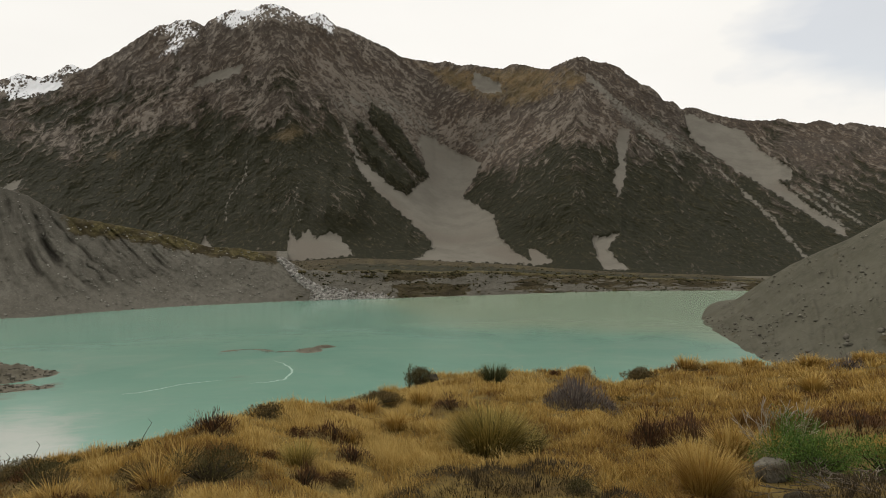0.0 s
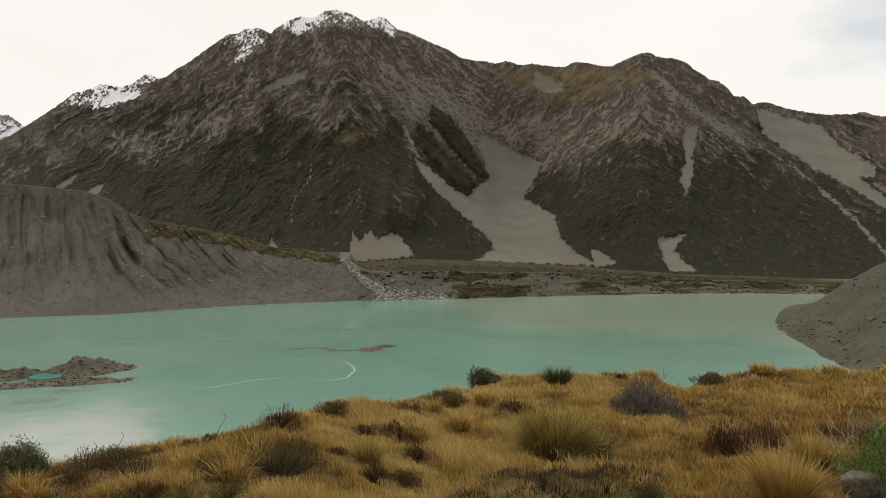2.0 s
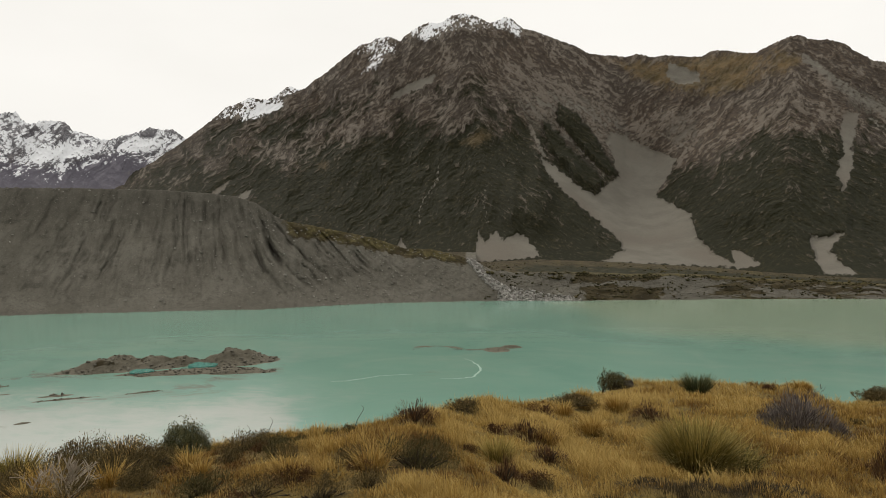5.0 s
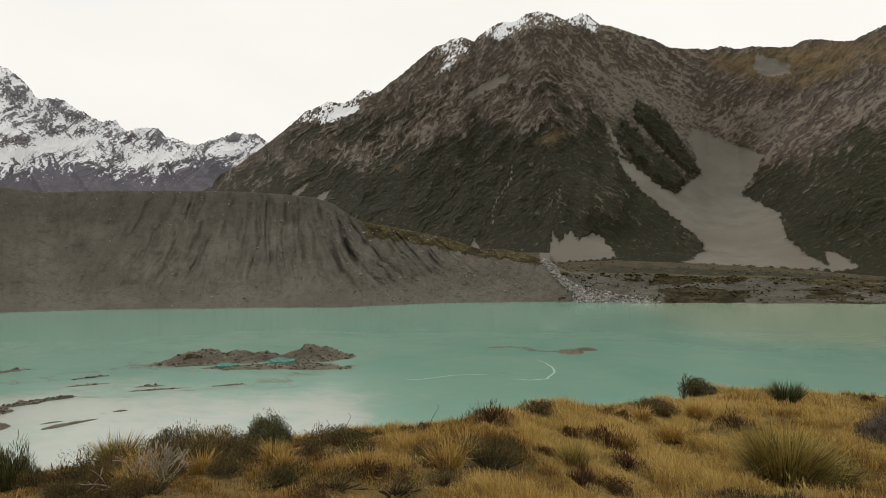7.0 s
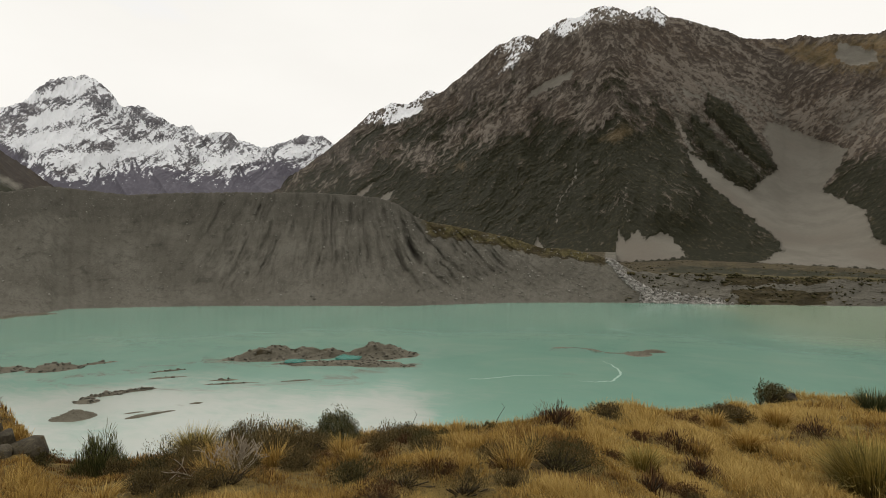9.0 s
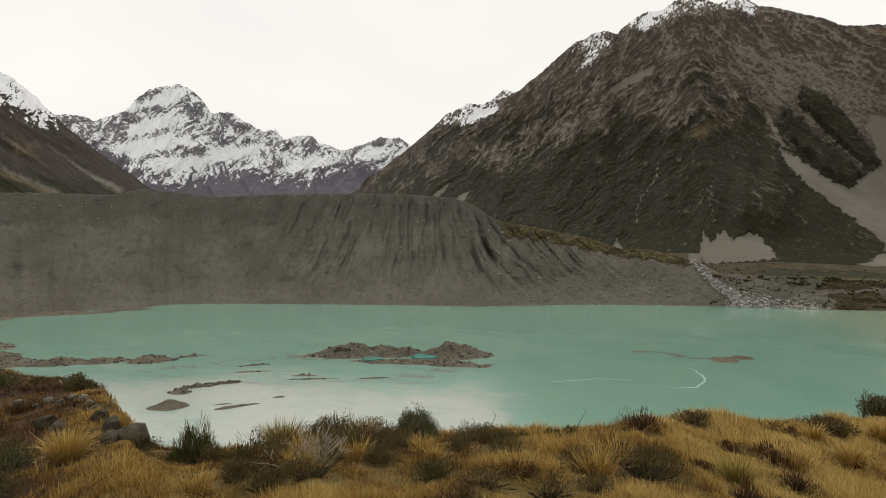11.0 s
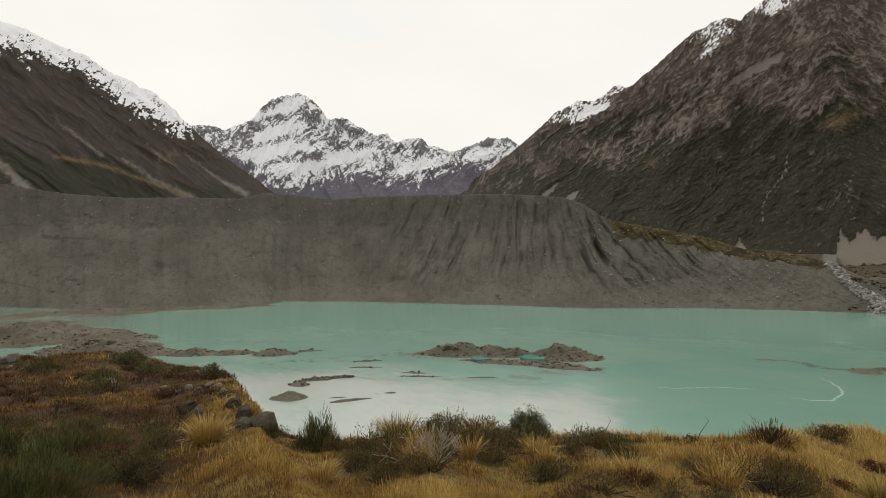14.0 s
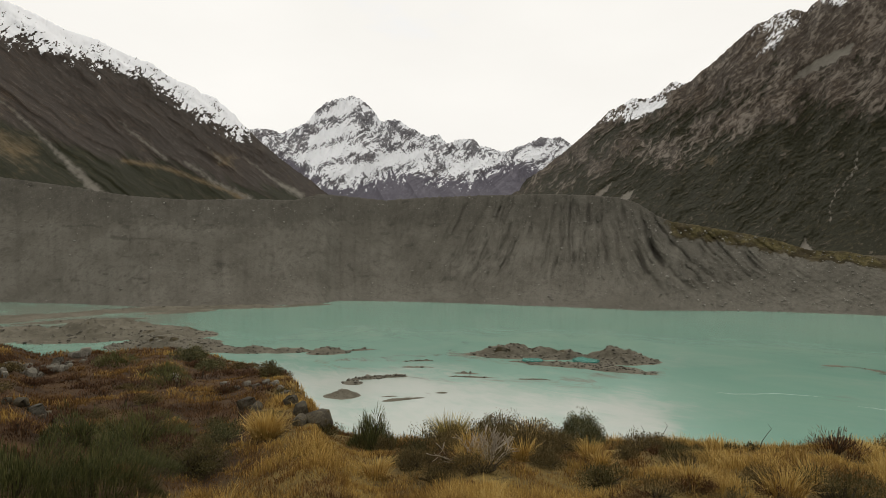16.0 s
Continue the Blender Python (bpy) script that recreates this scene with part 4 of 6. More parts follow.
mountain("mountain_side", np.concatenate([np.arange(-122, -90, 0.6), np.arange(-90, -59, 0.075)]), 200, CREST_LEFT, [(-125, 2.8), (-55, 2.6)], [(-125, 1100), (-90, 1400), (-55, 3300)], [(-125, 2300), (-90, 2700), (-55, 3900)],
         M_LEFT, left_masks, left_relief, "brown mountain flank with scree streaks and snowy ridge")


def build_east_moraine():
    az = np.concatenate([np.arange(21.3, 37, 0.12), np.arange(37, 76, 1.5)])
    s = np.linspace(0, 1, 90)
    A, S = np.meshgrid(az, s)
    near = keyed(A, [(21.3, 580), (22.3, 555), (22.7, 494), (23.8, 442), (25.3, 407), (26.6, 387), (35, 300), (75, 150)])
    top_el = keyed(A, [(21.3, -6.4), (22.3, -6.3), (24.9, -4.7), (26.9, -3.1), (28.9, -1.7), (30.9, -0.6), (32.7, 0.3), (35.1, 1.8), (45, 6), (75, 9)])
    far = keyed(A, [(21.3, 600), (22.3, 590), (24.9, 600), (35, 560), (75, 420)])
    zt = EYE + far * np.tan(np.radians(top_el))
    D = near - 8 + (far - near + 8) * S
    Z = LAKE - 2.5 + (zt - LAKE + 2.5) * S ** 1.08
    Z = Z + (2.2 * fbm(A * 1.5, S * 6, 4, 171) - 1.5 * ridged(A * 1.0 + S * 2.5, S * 1.0, 2, 173)) * smooth(S, 0.02, 0.2) * (1 - smooth(S, 0.9, 1))
    veg = 0.42 * smooth(fbm(A * 0.5 + S * 3, S * 7 - A * 0.5, 4, 175), 0.05, 0.5)
    k = np.linspace(0.1, 1, 8)[:, None]
    D = np.vstack([D, D[-1:] + 260 * k])
    Z = np.vstack([Z, zt[:1] + (LAKE - 4 - zt[:1]) * k])
    veg = np.vstack([veg, np.zeros((8, veg.shape[1]))])
    a = np.radians(np.vstack([A, np.repeat(A[:1], 8, 0)]))
    me = grid_mesh("east_moraine", D * np.sin(a), D * np.cos(a), Z, M_EAST, {"veg": veg, "fa": np.degrees(a) + 6 * np.vstack([S, np.ones((8, S.shape[1]))]), "fr": np.vstack([S, np.ones((8, S.shape[1]))]) * 0.5, "lined": np.full(D.shape, 0.15), "old": np.zeros(D.shape), "gully": np.zeros(D.shape), "olive": np.zeros(D.shape)})
    SURFACE["east_moraine"] = (np.degrees(a), D, Z, None)
    tagged(new("east_moraine", me), "bare gravel moraine slope running into the lake", "moraine", kind="structure")


build_east_moraine()

# ---- plants and stones: building kit ----
def grass_material(name, stops):
    n = Nodes(name)
    tone = n.math("ADD", n.attr("tone"), n.math("MULTIPLY", n.math("SUBTRACT", n.random(True), 0.5), 0.28), True)
    col = n.ramp(tone, *stops)
    return n.finish(col, 0.75, spec=0.15)


def leaf_material(name, *colours):
    n = Nodes(name)
    k = len(colours)
    v = n.math("ADD", n.math("MULTIPLY", n.random(True), 0.7), n.math("MULTIPLY", n.noise(7, 3), 0.45))
    col = n.ramp(v, *[(0.15 + 0.7 * i / max(k - 1, 1), c) for i, c in enumerate(colours)])
    return n.finish(col, 0.8, spec=0.08)


def rock_material(name, a, b, moss=(0.10, 0.095, 0.05)):
    n = Nodes(name)
    v, w = n.noise(6, 6, 0.75), n.noise(26, 5, 0.75)
    col = n.mix(n.step(v, 0.35, 0.65), a, b)
    col = n.mix(n.step(w, 0.55, 0.7), col, tuple(x * 0.55 for x in a))
    col = n.mix(n.step(n.noise(7, 5, 0.7), 0.52, 0.66), col, moss)
    shade = n.ramp(n.random(True), (0.0, (0.55, 0.54, 0.52)), (0.5, (0.85, 0.84, 0.83)), (1.0, (1.25, 1.25, 1.25)))
    col = n.mix(1.0, col, shade, "MULTIPLY")
    return n.finish(col, 0.9, n.math("ADD", v, w), 0.5, 0.05, 0.15)


def wood_material(name, a, b):
    n = Nodes(name)
    return n.finish(n.mix(n.noise(30, 4, 0.6, (1, 1, 0.2)), a, b), 0.85, n.noise(60, 3), 0.3, 0.01, 0.1)


STRAW = ((0.0, (0.060, 0.029, 0.010)), (0.25, (0.126, 0.063, 0.018)), (0.5, (0.234, 0.137, 0.033)), (0.75, (0.362, 0.229, 0.056)), (1.0, (0.485, 0.345, 0.116)))
GREEN = ((0.0, (0.034, 0.032, 0.010)), (0.35, (0.090, 0.078, 0.020)), (0.65, (0.205, 0.158, 0.038)), (1.0, (0.42, 0.325, 0.10)))
M_GRASS = grass_material("dry_grass", STRAW)
M_TUSSOCK = grass_material("tussock_grass", GREEN)
M_SPIKE = grass_material("spiny_leaf", ((0.0, (0.018, 0.022, 0.010)), (0.6, (0.042, 0.052, 0.020)), (1.0, (0.13, 0.135, 0.055))))
M_BROOM = grass_material("broom_stem", ((0.0, (0.024, 0.028, 0.009)), (0.5, (0.060, 0.066, 0.020)), (1.0, (0.135, 0.130, 0.044))))
M_GREYSTEM = grass_material("grey_stem", ((0.0, (0.060, 0.048, 0.042)), (0.5, (0.125, 0.105, 0.094)), (1.0, (0.24, 0.21, 0.185))))
M_DARKLEAF = leaf_material("dark_leaf", (0.034, 0.030, 0.013), (0.066, 0.057, 0.022), (0.125, 0.103, 0.041))
M_OLIVE = leaf_material("olive_leaf", (0.034, 0.036, 0.016), (0.076, 0.076, 0.032), (0.15, 0.138, 0.062))
M_FRESH = leaf_material("fresh_leaf", (0.028, 0.052, 0.012), (0.066, 0.122, 0.026), (0.130, 0.200, 0.044))
M_HEATH = leaf_material("heath_leaf", (0.042, 0.032, 0.015), (0.086, 0.065, 0.027), (0.155, 0.115, 0.046))
M_RUST = leaf_material("rust_leaf", (0.040, 0.021, 0.011), (0.076, 0.038, 0.017), (0.12, 0.064, 0.026))
M_RUSTGRASS = grass_material("rust_grass", ((0.0, (0.026, 0.014, 0.008)), (0.5, (0.078, 0.038, 0.018)), (1.0, (0.16, 0.088, 0.036))))
M_HEATHSTEM = grass_material("heath_stem", ((0.0, (0.022, 0.017, 0.009)), (0.5, (0.058, 0.042, 0.020)), (1.0, (0.135, 0.100, 0.048))))
M_WOOD = wood_material("dark_twig", (0.028, 0.022, 0.014), (0.055, 0.043, 0.028))
M_GREYWOOD = wood_material("grey_twig", (0.10, 0.085, 0.066), (0.21, 0.18, 0.145))
M_DEAD = wood_material("bleached_twig", (0.25, 0.21, 0.16), (0.40, 0.345, 0.27))
M_ROCK = rock_material("weathered_schist", (0.048, 0.041, 0.028), (0.112, 0.096, 0.066), (0.062, 0.047, 0.020))
M_STONE = rock_material("shore_stone", (0.098, 0.090, 0.071), (0.195, 0.181, 0.149), (0.07, 0.062, 0.046))
M_PALE = rock_material("pale_boulder", (0.20, 0.19, 0.172), (0.42, 0.405, 0.375), (0.17, 0.16, 0.14))
M_TILL = rock_material("till_boulder", (0.17, 0.16, 0.138), (0.31, 0.294, 0.258), (0.15, 0.14, 0.118))


M_SCRUB = leaf_material("far_scrub", (0.020, 0.020, 0.010), (0.040, 0.036, 0.017), (0.075, 0.062, 0.028))


def blades(base, phi, lean, bend, length, width, tone=None, rng=None):
    """Grass blades: four corners and two faces each."""
    n = len(phi)
    out = np.stack([np.cos(phi), np.sin(phi), np.zeros(n)], 1)
    turn = phi + rng.uniform(0.6, 2.5, n)
    side = np.stack([np.cos(turn), np.sin(turn), np.zeros(n)], 1) * (width * 0.5)[:, None]
    up = np.array([0, 0, 1.0])
    p1 = base + (length * 0.5)[:, None] * (out * np.sin(lean)[:, None] + up * np.cos(lean)[:, None])
    l2 = lean + bend
    p2 = p1 + (length * 0.5)[:, None] * (out * np.sin(l2)[:, None] + up * np.cos(l2)[:, None])
    v = np.stack([base, p1 + side, p1 - side, p2], 1).reshape(-1, 3)
    f = (np.arange(n) * 4)[:, None, None] + np.array([[0, 1, 2], [2, 1, 3]])[None]
    return v, f.reshape(-1, 3), None if tone is None else np.repeat(tone, 4)


def leaves(centre, size, rng, flat=0.0):
    """Small pointed leaves: four corners and two faces each."""
    n = len(centre)
    a = rng.normal(size=(n, 3)) + np.array([0, 0, 0.7])
    a /= np.linalg.norm(a, axis=1, keepdims=True)
    b = rng.normal(size=(n, 3))
    b -= a * (a * b).sum(1, keepdims=True)
    b /= np.linalg.norm(b, axis=1, keepdims=True)
    L, W = (size * rng.uniform(0.7, 1.4, n))[:, None], (size * rng.uniform(0.25, 0.42, n))[:, None]
    v = np.stack([centre, centre + a * L * 0.5 + b * W, centre + a * L, centre + a * L * 0.5 - b * W], 1).reshape(-1, 3)
    f = (np.arange(n) * 4)[:, None, None] + np.array([[0, 1, 2], [0, 2, 3]])[None]
    return v, f.reshape(-1, 3)


def tubes(seg):
    """Twigs: three-sided tapering tubes. Rows of start, end and the two radii."""
    seg = np.asarray(seg, float)
    p, q, r0, r1 = seg[:, :3], seg[:, 3:6], seg[:, 6:7], seg[:, 7:8]
    d = q - p
    d /= np.linalg.norm(d, axis=1, keepdims=True) + 1e-9
    ref = np.where(np.abs(d[:, 2:3]) > 0.8, np.array([[1.0, 0, 0]]), np.array([[0, 0, 1.0]]))
    u = np.cross(d, ref)
    u /= np.linalg.norm(u, axis=1, keepdims=True) + 1e-9
    w = np.cross(d, u)
    ring = [np.cos(k * 2.0944) * u + np.sin(k * 2.0944) * w for k in range(3)]
    v = np.stack([p + r0 * e for e in ring] + [q + r1 * e for e in ring], 1).reshape(-1, 3)
    t = [[0, 1, 4], [0, 4, 3], [1, 2, 5], [1, 5, 4], [2, 0, 3], [2, 3, 5]]
    f = (np.arange(len(p)) * 6)[:, None, None] + np.array(t)[None]
    return v, f.reshape(-1, 3)


def mesh_part(name, v, f, material, parent=None, tone=None, label="", smooth_faces=False):
    me = raw_mesh(bpy.data.meshes.new(name), v, f)
    if tone is not None:
        me.attributes.new("tone", "FLOAT", "POINT").data.foreach_set("value", np.ascontiguousarray(tone, np.float32))
    if smooth_faces:
        me.polygons.foreach_set("use_smooth", np.ones(len(f), bool))
    me.materials.append(material)
    ob = new(name, me)
    if parent is not None:
        ob.parent = parent
    return tagged(ob, label)


def at(az, d, sink=0.03):
    x, y = d * math.sin(radians(az)), d * math.cos(radians(az))
    return Vector((x, y, float(hill_z(x, y)) - sink))


OCCUPIED = []


def thing(name, az, d, label, category, group="", sink=0.03, room=0.0):
    e = new(name)
    e.location = at(az, d, sink)
    OCCUPIED.append((e.location.x, e.location.y, room))
    e.empty_display_size = 0.2
    return tagged(e, label, category, group)


def tussock(az, d, w, h, seed, label, material=None, n=900, stiff=0.0, tones=(0.25, 0.95), name="tussock"):
    rng = np.random.default_rng(seed)
    w, h = 0.72 * w, 0.85 * h
    e = thing(name, az, d, label, "tussock grass", "tussocks on the hillside", room=0.25 * w)
    r = 0.30 * w * np.sqrt(rng.random(n))
    phi = rng.uniform(0, 2 * np.pi, n)
    base = np.stack([r * np.cos(phi), r * np.sin(phi), np.zeros(n)], 1)
    q = rng.random(n) ** (0.8 - 0.3 * stiff)
    lean = 0.05 + 0.70 * q * np.clip(w / (1.6 * h), 0.5, 1.3) + rng.normal(0, 0.16 - 0.1 * stiff, n)
    bend = (1 - stiff) * rng.uniform(0.1, 0.8, n) * (0.4 + q)
    length = h * rng.uniform(0.45, 1.1, n) * (1 + 0.2 * q)
    tone = np.clip(rng.normal(sum(tones) / 2, (tones[1] - tones[0]) / 3, n), 0, 1)
    v, f, t = blades(base, phi + rng.normal(0, 0.25, n), lean, bend, length, np.full(n, max(0.005, d * 0.0009)), tone, rng)
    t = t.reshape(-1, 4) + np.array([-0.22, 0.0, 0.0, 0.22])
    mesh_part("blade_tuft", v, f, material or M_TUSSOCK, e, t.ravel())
    m = n // 3
    phi = rng.uniform(0, 2 * np.pi, m)
    r = 0.26 * w * np.sqrt(rng.random(m))
    base = np.stack([r * np.cos(phi), r * np.sin(phi), np.zeros(m)], 1)
    v, f, t = blades(base, phi, rng.uniform(0.7, 1.35, m), rng.uniform(0.2, 0.7, m), h * rng.uniform(0.35, 0.7, m), np.full(m, max(0.006, d * 0.0012)), np.clip(rng.normal(0.42, 0.16, m), 0, 1), rng)
    mesh_part("dead_skirt", v, f, M_GRASS, e, t, "dry brown skirt of dead blades")
    return e


def branches(rng, stems, height, spread, levels, r0, kids=(2, 4), flat=0.0):
    seg, tips = [], []

    def grow(p, d, length, r, level):
        k = 2
        for _ in range(k):
            d2 = d + rng.normal(0, 0.16, 3)
            d2 /= np.linalg.norm(d2)
            q = p + d2 * length / k
            seg.append((*p, *q, r, r * 0.8))
            p, d, r = q, d2, r * 0.8
        tips.append(p)
        if level < levels:
            for _ in range(rng.integers(*kids)):
                d3 = d + rng.normal(0, 0.45, 3) + np.array([0, 0, 0.12])
                d3 /= np.linalg.norm(d3)
                grow(p, d3, length * rng.uniform(0.55, 0.8), r * 0.75, level + 1)
    for _ in range(stems):
        a, t = rng.uniform(0, 2 * np.pi), rng.uniform(0.1, 1) * spread
        d = np.array([math.cos(a) * math.sin(t), math.sin(a) * math.sin(t), math.cos(t) * (1 - flat)])
        grow(np.array([0.05 * math.cos(a), 0.05 * math.sin(a), 0.0]), d / np.linalg.norm(d), height * rng.uniform(0.38, 0.52), r0 * rng.uniform(0.7, 1.1), 1)
    return np.array(seg), np.array(tips)


def shrub(az, d, w, h, seed, label, leaf, name="shrub", clumps=36, per=46, size=None, open_=0.0, wood=None, category="shrub", group="shrubs on the hillside"):
    """A leafy bush: stems, and clumps of small leaves with gaps between them."""
    rng = np.random.default_rng(seed)
    e = thing(name, az, d, label, category, group, room=0.42 * w)
    a, u = rng.uniform(0, 2 * np.pi, clumps), rng.random(clumps)
    rad = (0.45 + 0.55 * rng.random(clumps)) ** (0.5 + 0.3 * open_)
    el = np.arcsin(u ** 0.8)
    lobes = 1 if name == "round_bush" else int(rng.integers(4, 8))
    la, lr = rng.uniform(0, 2 * np.pi, lobes), (0.0 if lobes == 1 else 0.58) * np.sqrt(rng.random(lobes))
    size_ = np.ones(lobes) if lobes == 1 else rng.uniform(0.44, 0.70, lobes)
    tall = np.ones(lobes) if lobes == 1 else (0.72 + 0.40 * rng.random(lobes)) * (1 - 0.25 * lr)
    i = rng.integers(0, lobes, clumps)
    ox, oy = 0.46 * w * lr * np.cos(la), 0.46 * w * lr * np.sin(la)
    c = np.stack([ox[i] + 0.46 * w * size_[i] * rad * np.cos(el) * np.cos(a), oy[i] + 0.46 * w * size_[i] * rad * np.cos(el) * np.sin(a), h * tall[i] * (0.10 + 0.78 * rad * np.sin(el)) * rng.uniform(0.85, 1.1, clumps)], 1)
    seg = []
    for k in range(0, clumps, 1):
        root = np.array([c[k, 0] * 0.15, c[k, 1] * 0.15, 0.0])
        m = root * 0.4 + c[k] * 0.6 + rng.normal(0, 0.03 * w, 3) * np.array([1, 1, 0.4])
        seg += [(*root, *m, 0.010 * w + 0.003, 0.007 * w + 0.002), (*m, *c[k], 0.007 * w + 0.002, 0.003)]
    v, f = tubes(seg[::2 + 2 * (d > 14)] if not open_ else seg)
    mesh_part("stem_frame", v, f, wood or M_WOOD, e)
    r = 0.105 * (w + h) * (0.62 if lobes == 1 else 0.54) * (0.75 + 0.5 * rng.random(clumps))
    p = np.repeat(c, per, 0) + np.clip(rng.normal(size=(clumps * per, 3)), -1.5, 1.5) * np.repeat(r, per)[:, None] * np.array([0.62, 0.62, 0.5])
    p[:, 2] = np.maximum(p[:, 2], 0.02)
    m = int(clumps * per * (0.55 if not open_ else 0.15))
    a, q, i = rng.uniform(0, 2 * np.pi, m), np.sqrt(rng.random(m)), rng.integers(0, lobes, m)
    fill = np.stack([ox[i] + 0.44 * w * size_[i] * q * np.cos(a), oy[i] + 0.44 * w * size_[i] * q * np.sin(a), h * tall[i] * 0.82 * rng.random(m) * np.sqrt(1 - 0.9 * q * q)], 1)
    v, f = leaves(np.vstack([p, fill]), size or max(0.012, d * 0.0018), rng)
    # leafy sprigs that stand out of the crown
    m = clumps * 7
    a, el, i = rng.uniform(0, 2 * np.pi, m), np.arcsin(rng.random(m) ** 0.7), rng.integers(0, lobes, m)
    q = rng.uniform(0.75, 1.0, m)
    p = np.stack([ox[i] + 0.46 * w * size_[i] * q * np.cos(el) * np.cos(a), oy[i] + 0.46 * w * size_[i] * q * np.cos(el) * np.sin(a), h * tall[i] * (0.12 + 0.74 * q * np.sin(el))], 1)
    v2, f2, _ = blades(p, a, 0.6 * np.cos(el) + rng.normal(0, 0.2, m), rng.normal(0, 0.2, m), (0.08 + 0.15 * rng.random(m) ** 2) * (0.5 * h + 0.12), np.full(m, max(0.007, d * 0.0013)), None, rng)
    v, f = np.vstack([v, v2]), np.vstack([f, f2 + len(v)])
    mesh_part("foliage", v, f, leaf, e)
    return e


def broom(az, d, w, h, seed, label, material, n=900, name="broom_bush", category="shrub", tones=(0.1, 0.9), skirt=None):
    """A bush of thin upright stems."""
    rng = np.random.default_rng(seed)
    e = thing(name, az, d, label, category, "shrubs on the hillside", room=0.42 * w)
    r = np.sqrt(rng.random(n))
    phi = rng.uniform(0, 2 * np.pi, n)
    lump = 1 + 0.22 * np.sin(phi * 3 + seed) + 0.12 * np.sin(phi * 7 + 2 * seed)
    z = h * 0.80 * (1 - r ** 2.2) * lump * rng.random(n) ** 0.6 * (0.8 + 0.4 * np.sin(6 * r * np.cos(phi) + seed) * np.sin(6 * r * np.sin(phi) + 2 * seed))
    base = np.stack([r * w * 0.46 * lump * np.cos(phi), r * w * 0.46 * lump * np.sin(phi), z], 1)
    lean = r * 0.6 * np.clip(w / (2 * h), 0.4, 1.2) + rng.normal(0, 0.28, n)
    length = np.maximum(h, 0.55) * rng.uniform(0.10, 0.26, n) * np.clip(1.0 / h, 0.5, 1.0)
    tone = np.clip(rng.uniform(tones[0], tones[1], n), 0, 1)
    v, f, t = blades(base, phi, lean, rng.normal(0, 0.15, n), length, np.full(n, max(0.005, d * 0.0008)), tone, rng)
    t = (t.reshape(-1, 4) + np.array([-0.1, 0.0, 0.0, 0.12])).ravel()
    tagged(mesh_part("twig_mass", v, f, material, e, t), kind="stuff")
    seg = []
    for k in range(16 if h > 0.4 * w else 6):
        a = 2 * math.pi * k / 16 + rng.normal(0, 0.2)
        reach = 0.34 * w if h > 0.4 * w else 0.3 * h
        q = np.array([reach * math.cos(a) * rng.uniform(0.3, 1), reach * math.sin(a) * rng.uniform(0.3, 1), 0.55 * h])
        seg += [(0.02 * math.cos(a), 0.02 * math.sin(a), 0, *(q * 0.5), 0.014, 0.010), (*(q * 0.5), *q, 0.010, 0.005)]
    v, f = tubes(seg)
    mesh_part("stem_frame", v, f, M_WOOD, e, label="dark woody stems at the base")
    if skirt:
        m = n
        rr = 0.5 * np.sqrt(rng.random(m))
        ph = rng.uniform(0, 2 * np.pi, m)
        p = np.stack([rr * w * 0.9 * np.cos(ph), rr * w * 0.9 * np.sin(ph), h * 0.42 * rng.random(m) * (1 - rr)], 1)
        v, f = leaves(p, max(0.014, d * 0.0023), rng)
        mesh_part("foliage", v, f, skirt, e, label="dark low foliage round the stems")
    return e


def deadwood(az, d, w, h, seed, label, stems=16, levels=3, spread=1.1, flat=0.0, r0=0.012, name="dead_bush", wood=None):
    rng = np.random.default_rng(seed)
    e = thing(name, az, d, label, "dead bush", "dead bushes", room=0.4 * w)
    seg, _ = branches(rng, stems, 1.0, spread, levels, r0, flat=flat)
    sx, sz = w / max(np.ptp(seg[:, 3]), 0.1), h / max(seg[:, 5].max(), 0.1)
    for k in (0, 3):
        seg[:, k] *= sx
        seg[:, k + 1] *= sx
        seg[:, k + 2] = np.maximum(seg[:, k + 2] * sz, 0.0)
    seg[:, 6:] = np.maximum(seg[:, 6:], d * 0.0006)
    v, f = tubes(seg)
    mesh_part("branch_frame", v, f, wood or M_DEAD, e)
    return e


def stone_bank():
    """Eight rough stones of unit size, as corners and faces."""
    out = []
    for k in range(8):
        bm = bmesh.new()
        bmesh.ops.create_cube(bm, size=1.0)
        for _ in range(15):
            nrm = Vector((random.gauss(0, 1), random.gauss(0, 1), random.gauss(0, 0.8))).normalized()
            bmesh.ops.bisect_plane(bm, geom=bm.verts[:] + bm.edges[:] + bm.faces[:], plane_co=nrm * random.uniform(0.36, 0.56), plane_no=nrm, clear_outer=True)
            bmesh.ops.holes_fill(bm, edges=bm.edges[:], sides=0)
        bmesh.ops.bevel(bm, geom=bm.edges[:], offset=0.03, segments=1, affect="EDGES")
        bmesh.ops.triangulate(bm, faces=bm.faces[:])
        bm.verts.ensure_lookup_table()
        bm.verts.index_update()
        out.append((np.array([v.co for v in bm.verts]), np.array([[v.index for v in f.verts] for f in bm.faces])))
        bm.free()
    return out


STONES = stone_bank()


def small_stone():
    bm = bmesh.new()
    bmesh.ops.create_icosphere(bm, subdivisions=1, radius=0.5)
    bm.verts.index_update()
    v, f = np.array([q.co for q in bm.verts]), np.array([[q.index for q in p.verts] for p in bm.faces])
    bm.free()
    return v, f


ICO = small_stone()


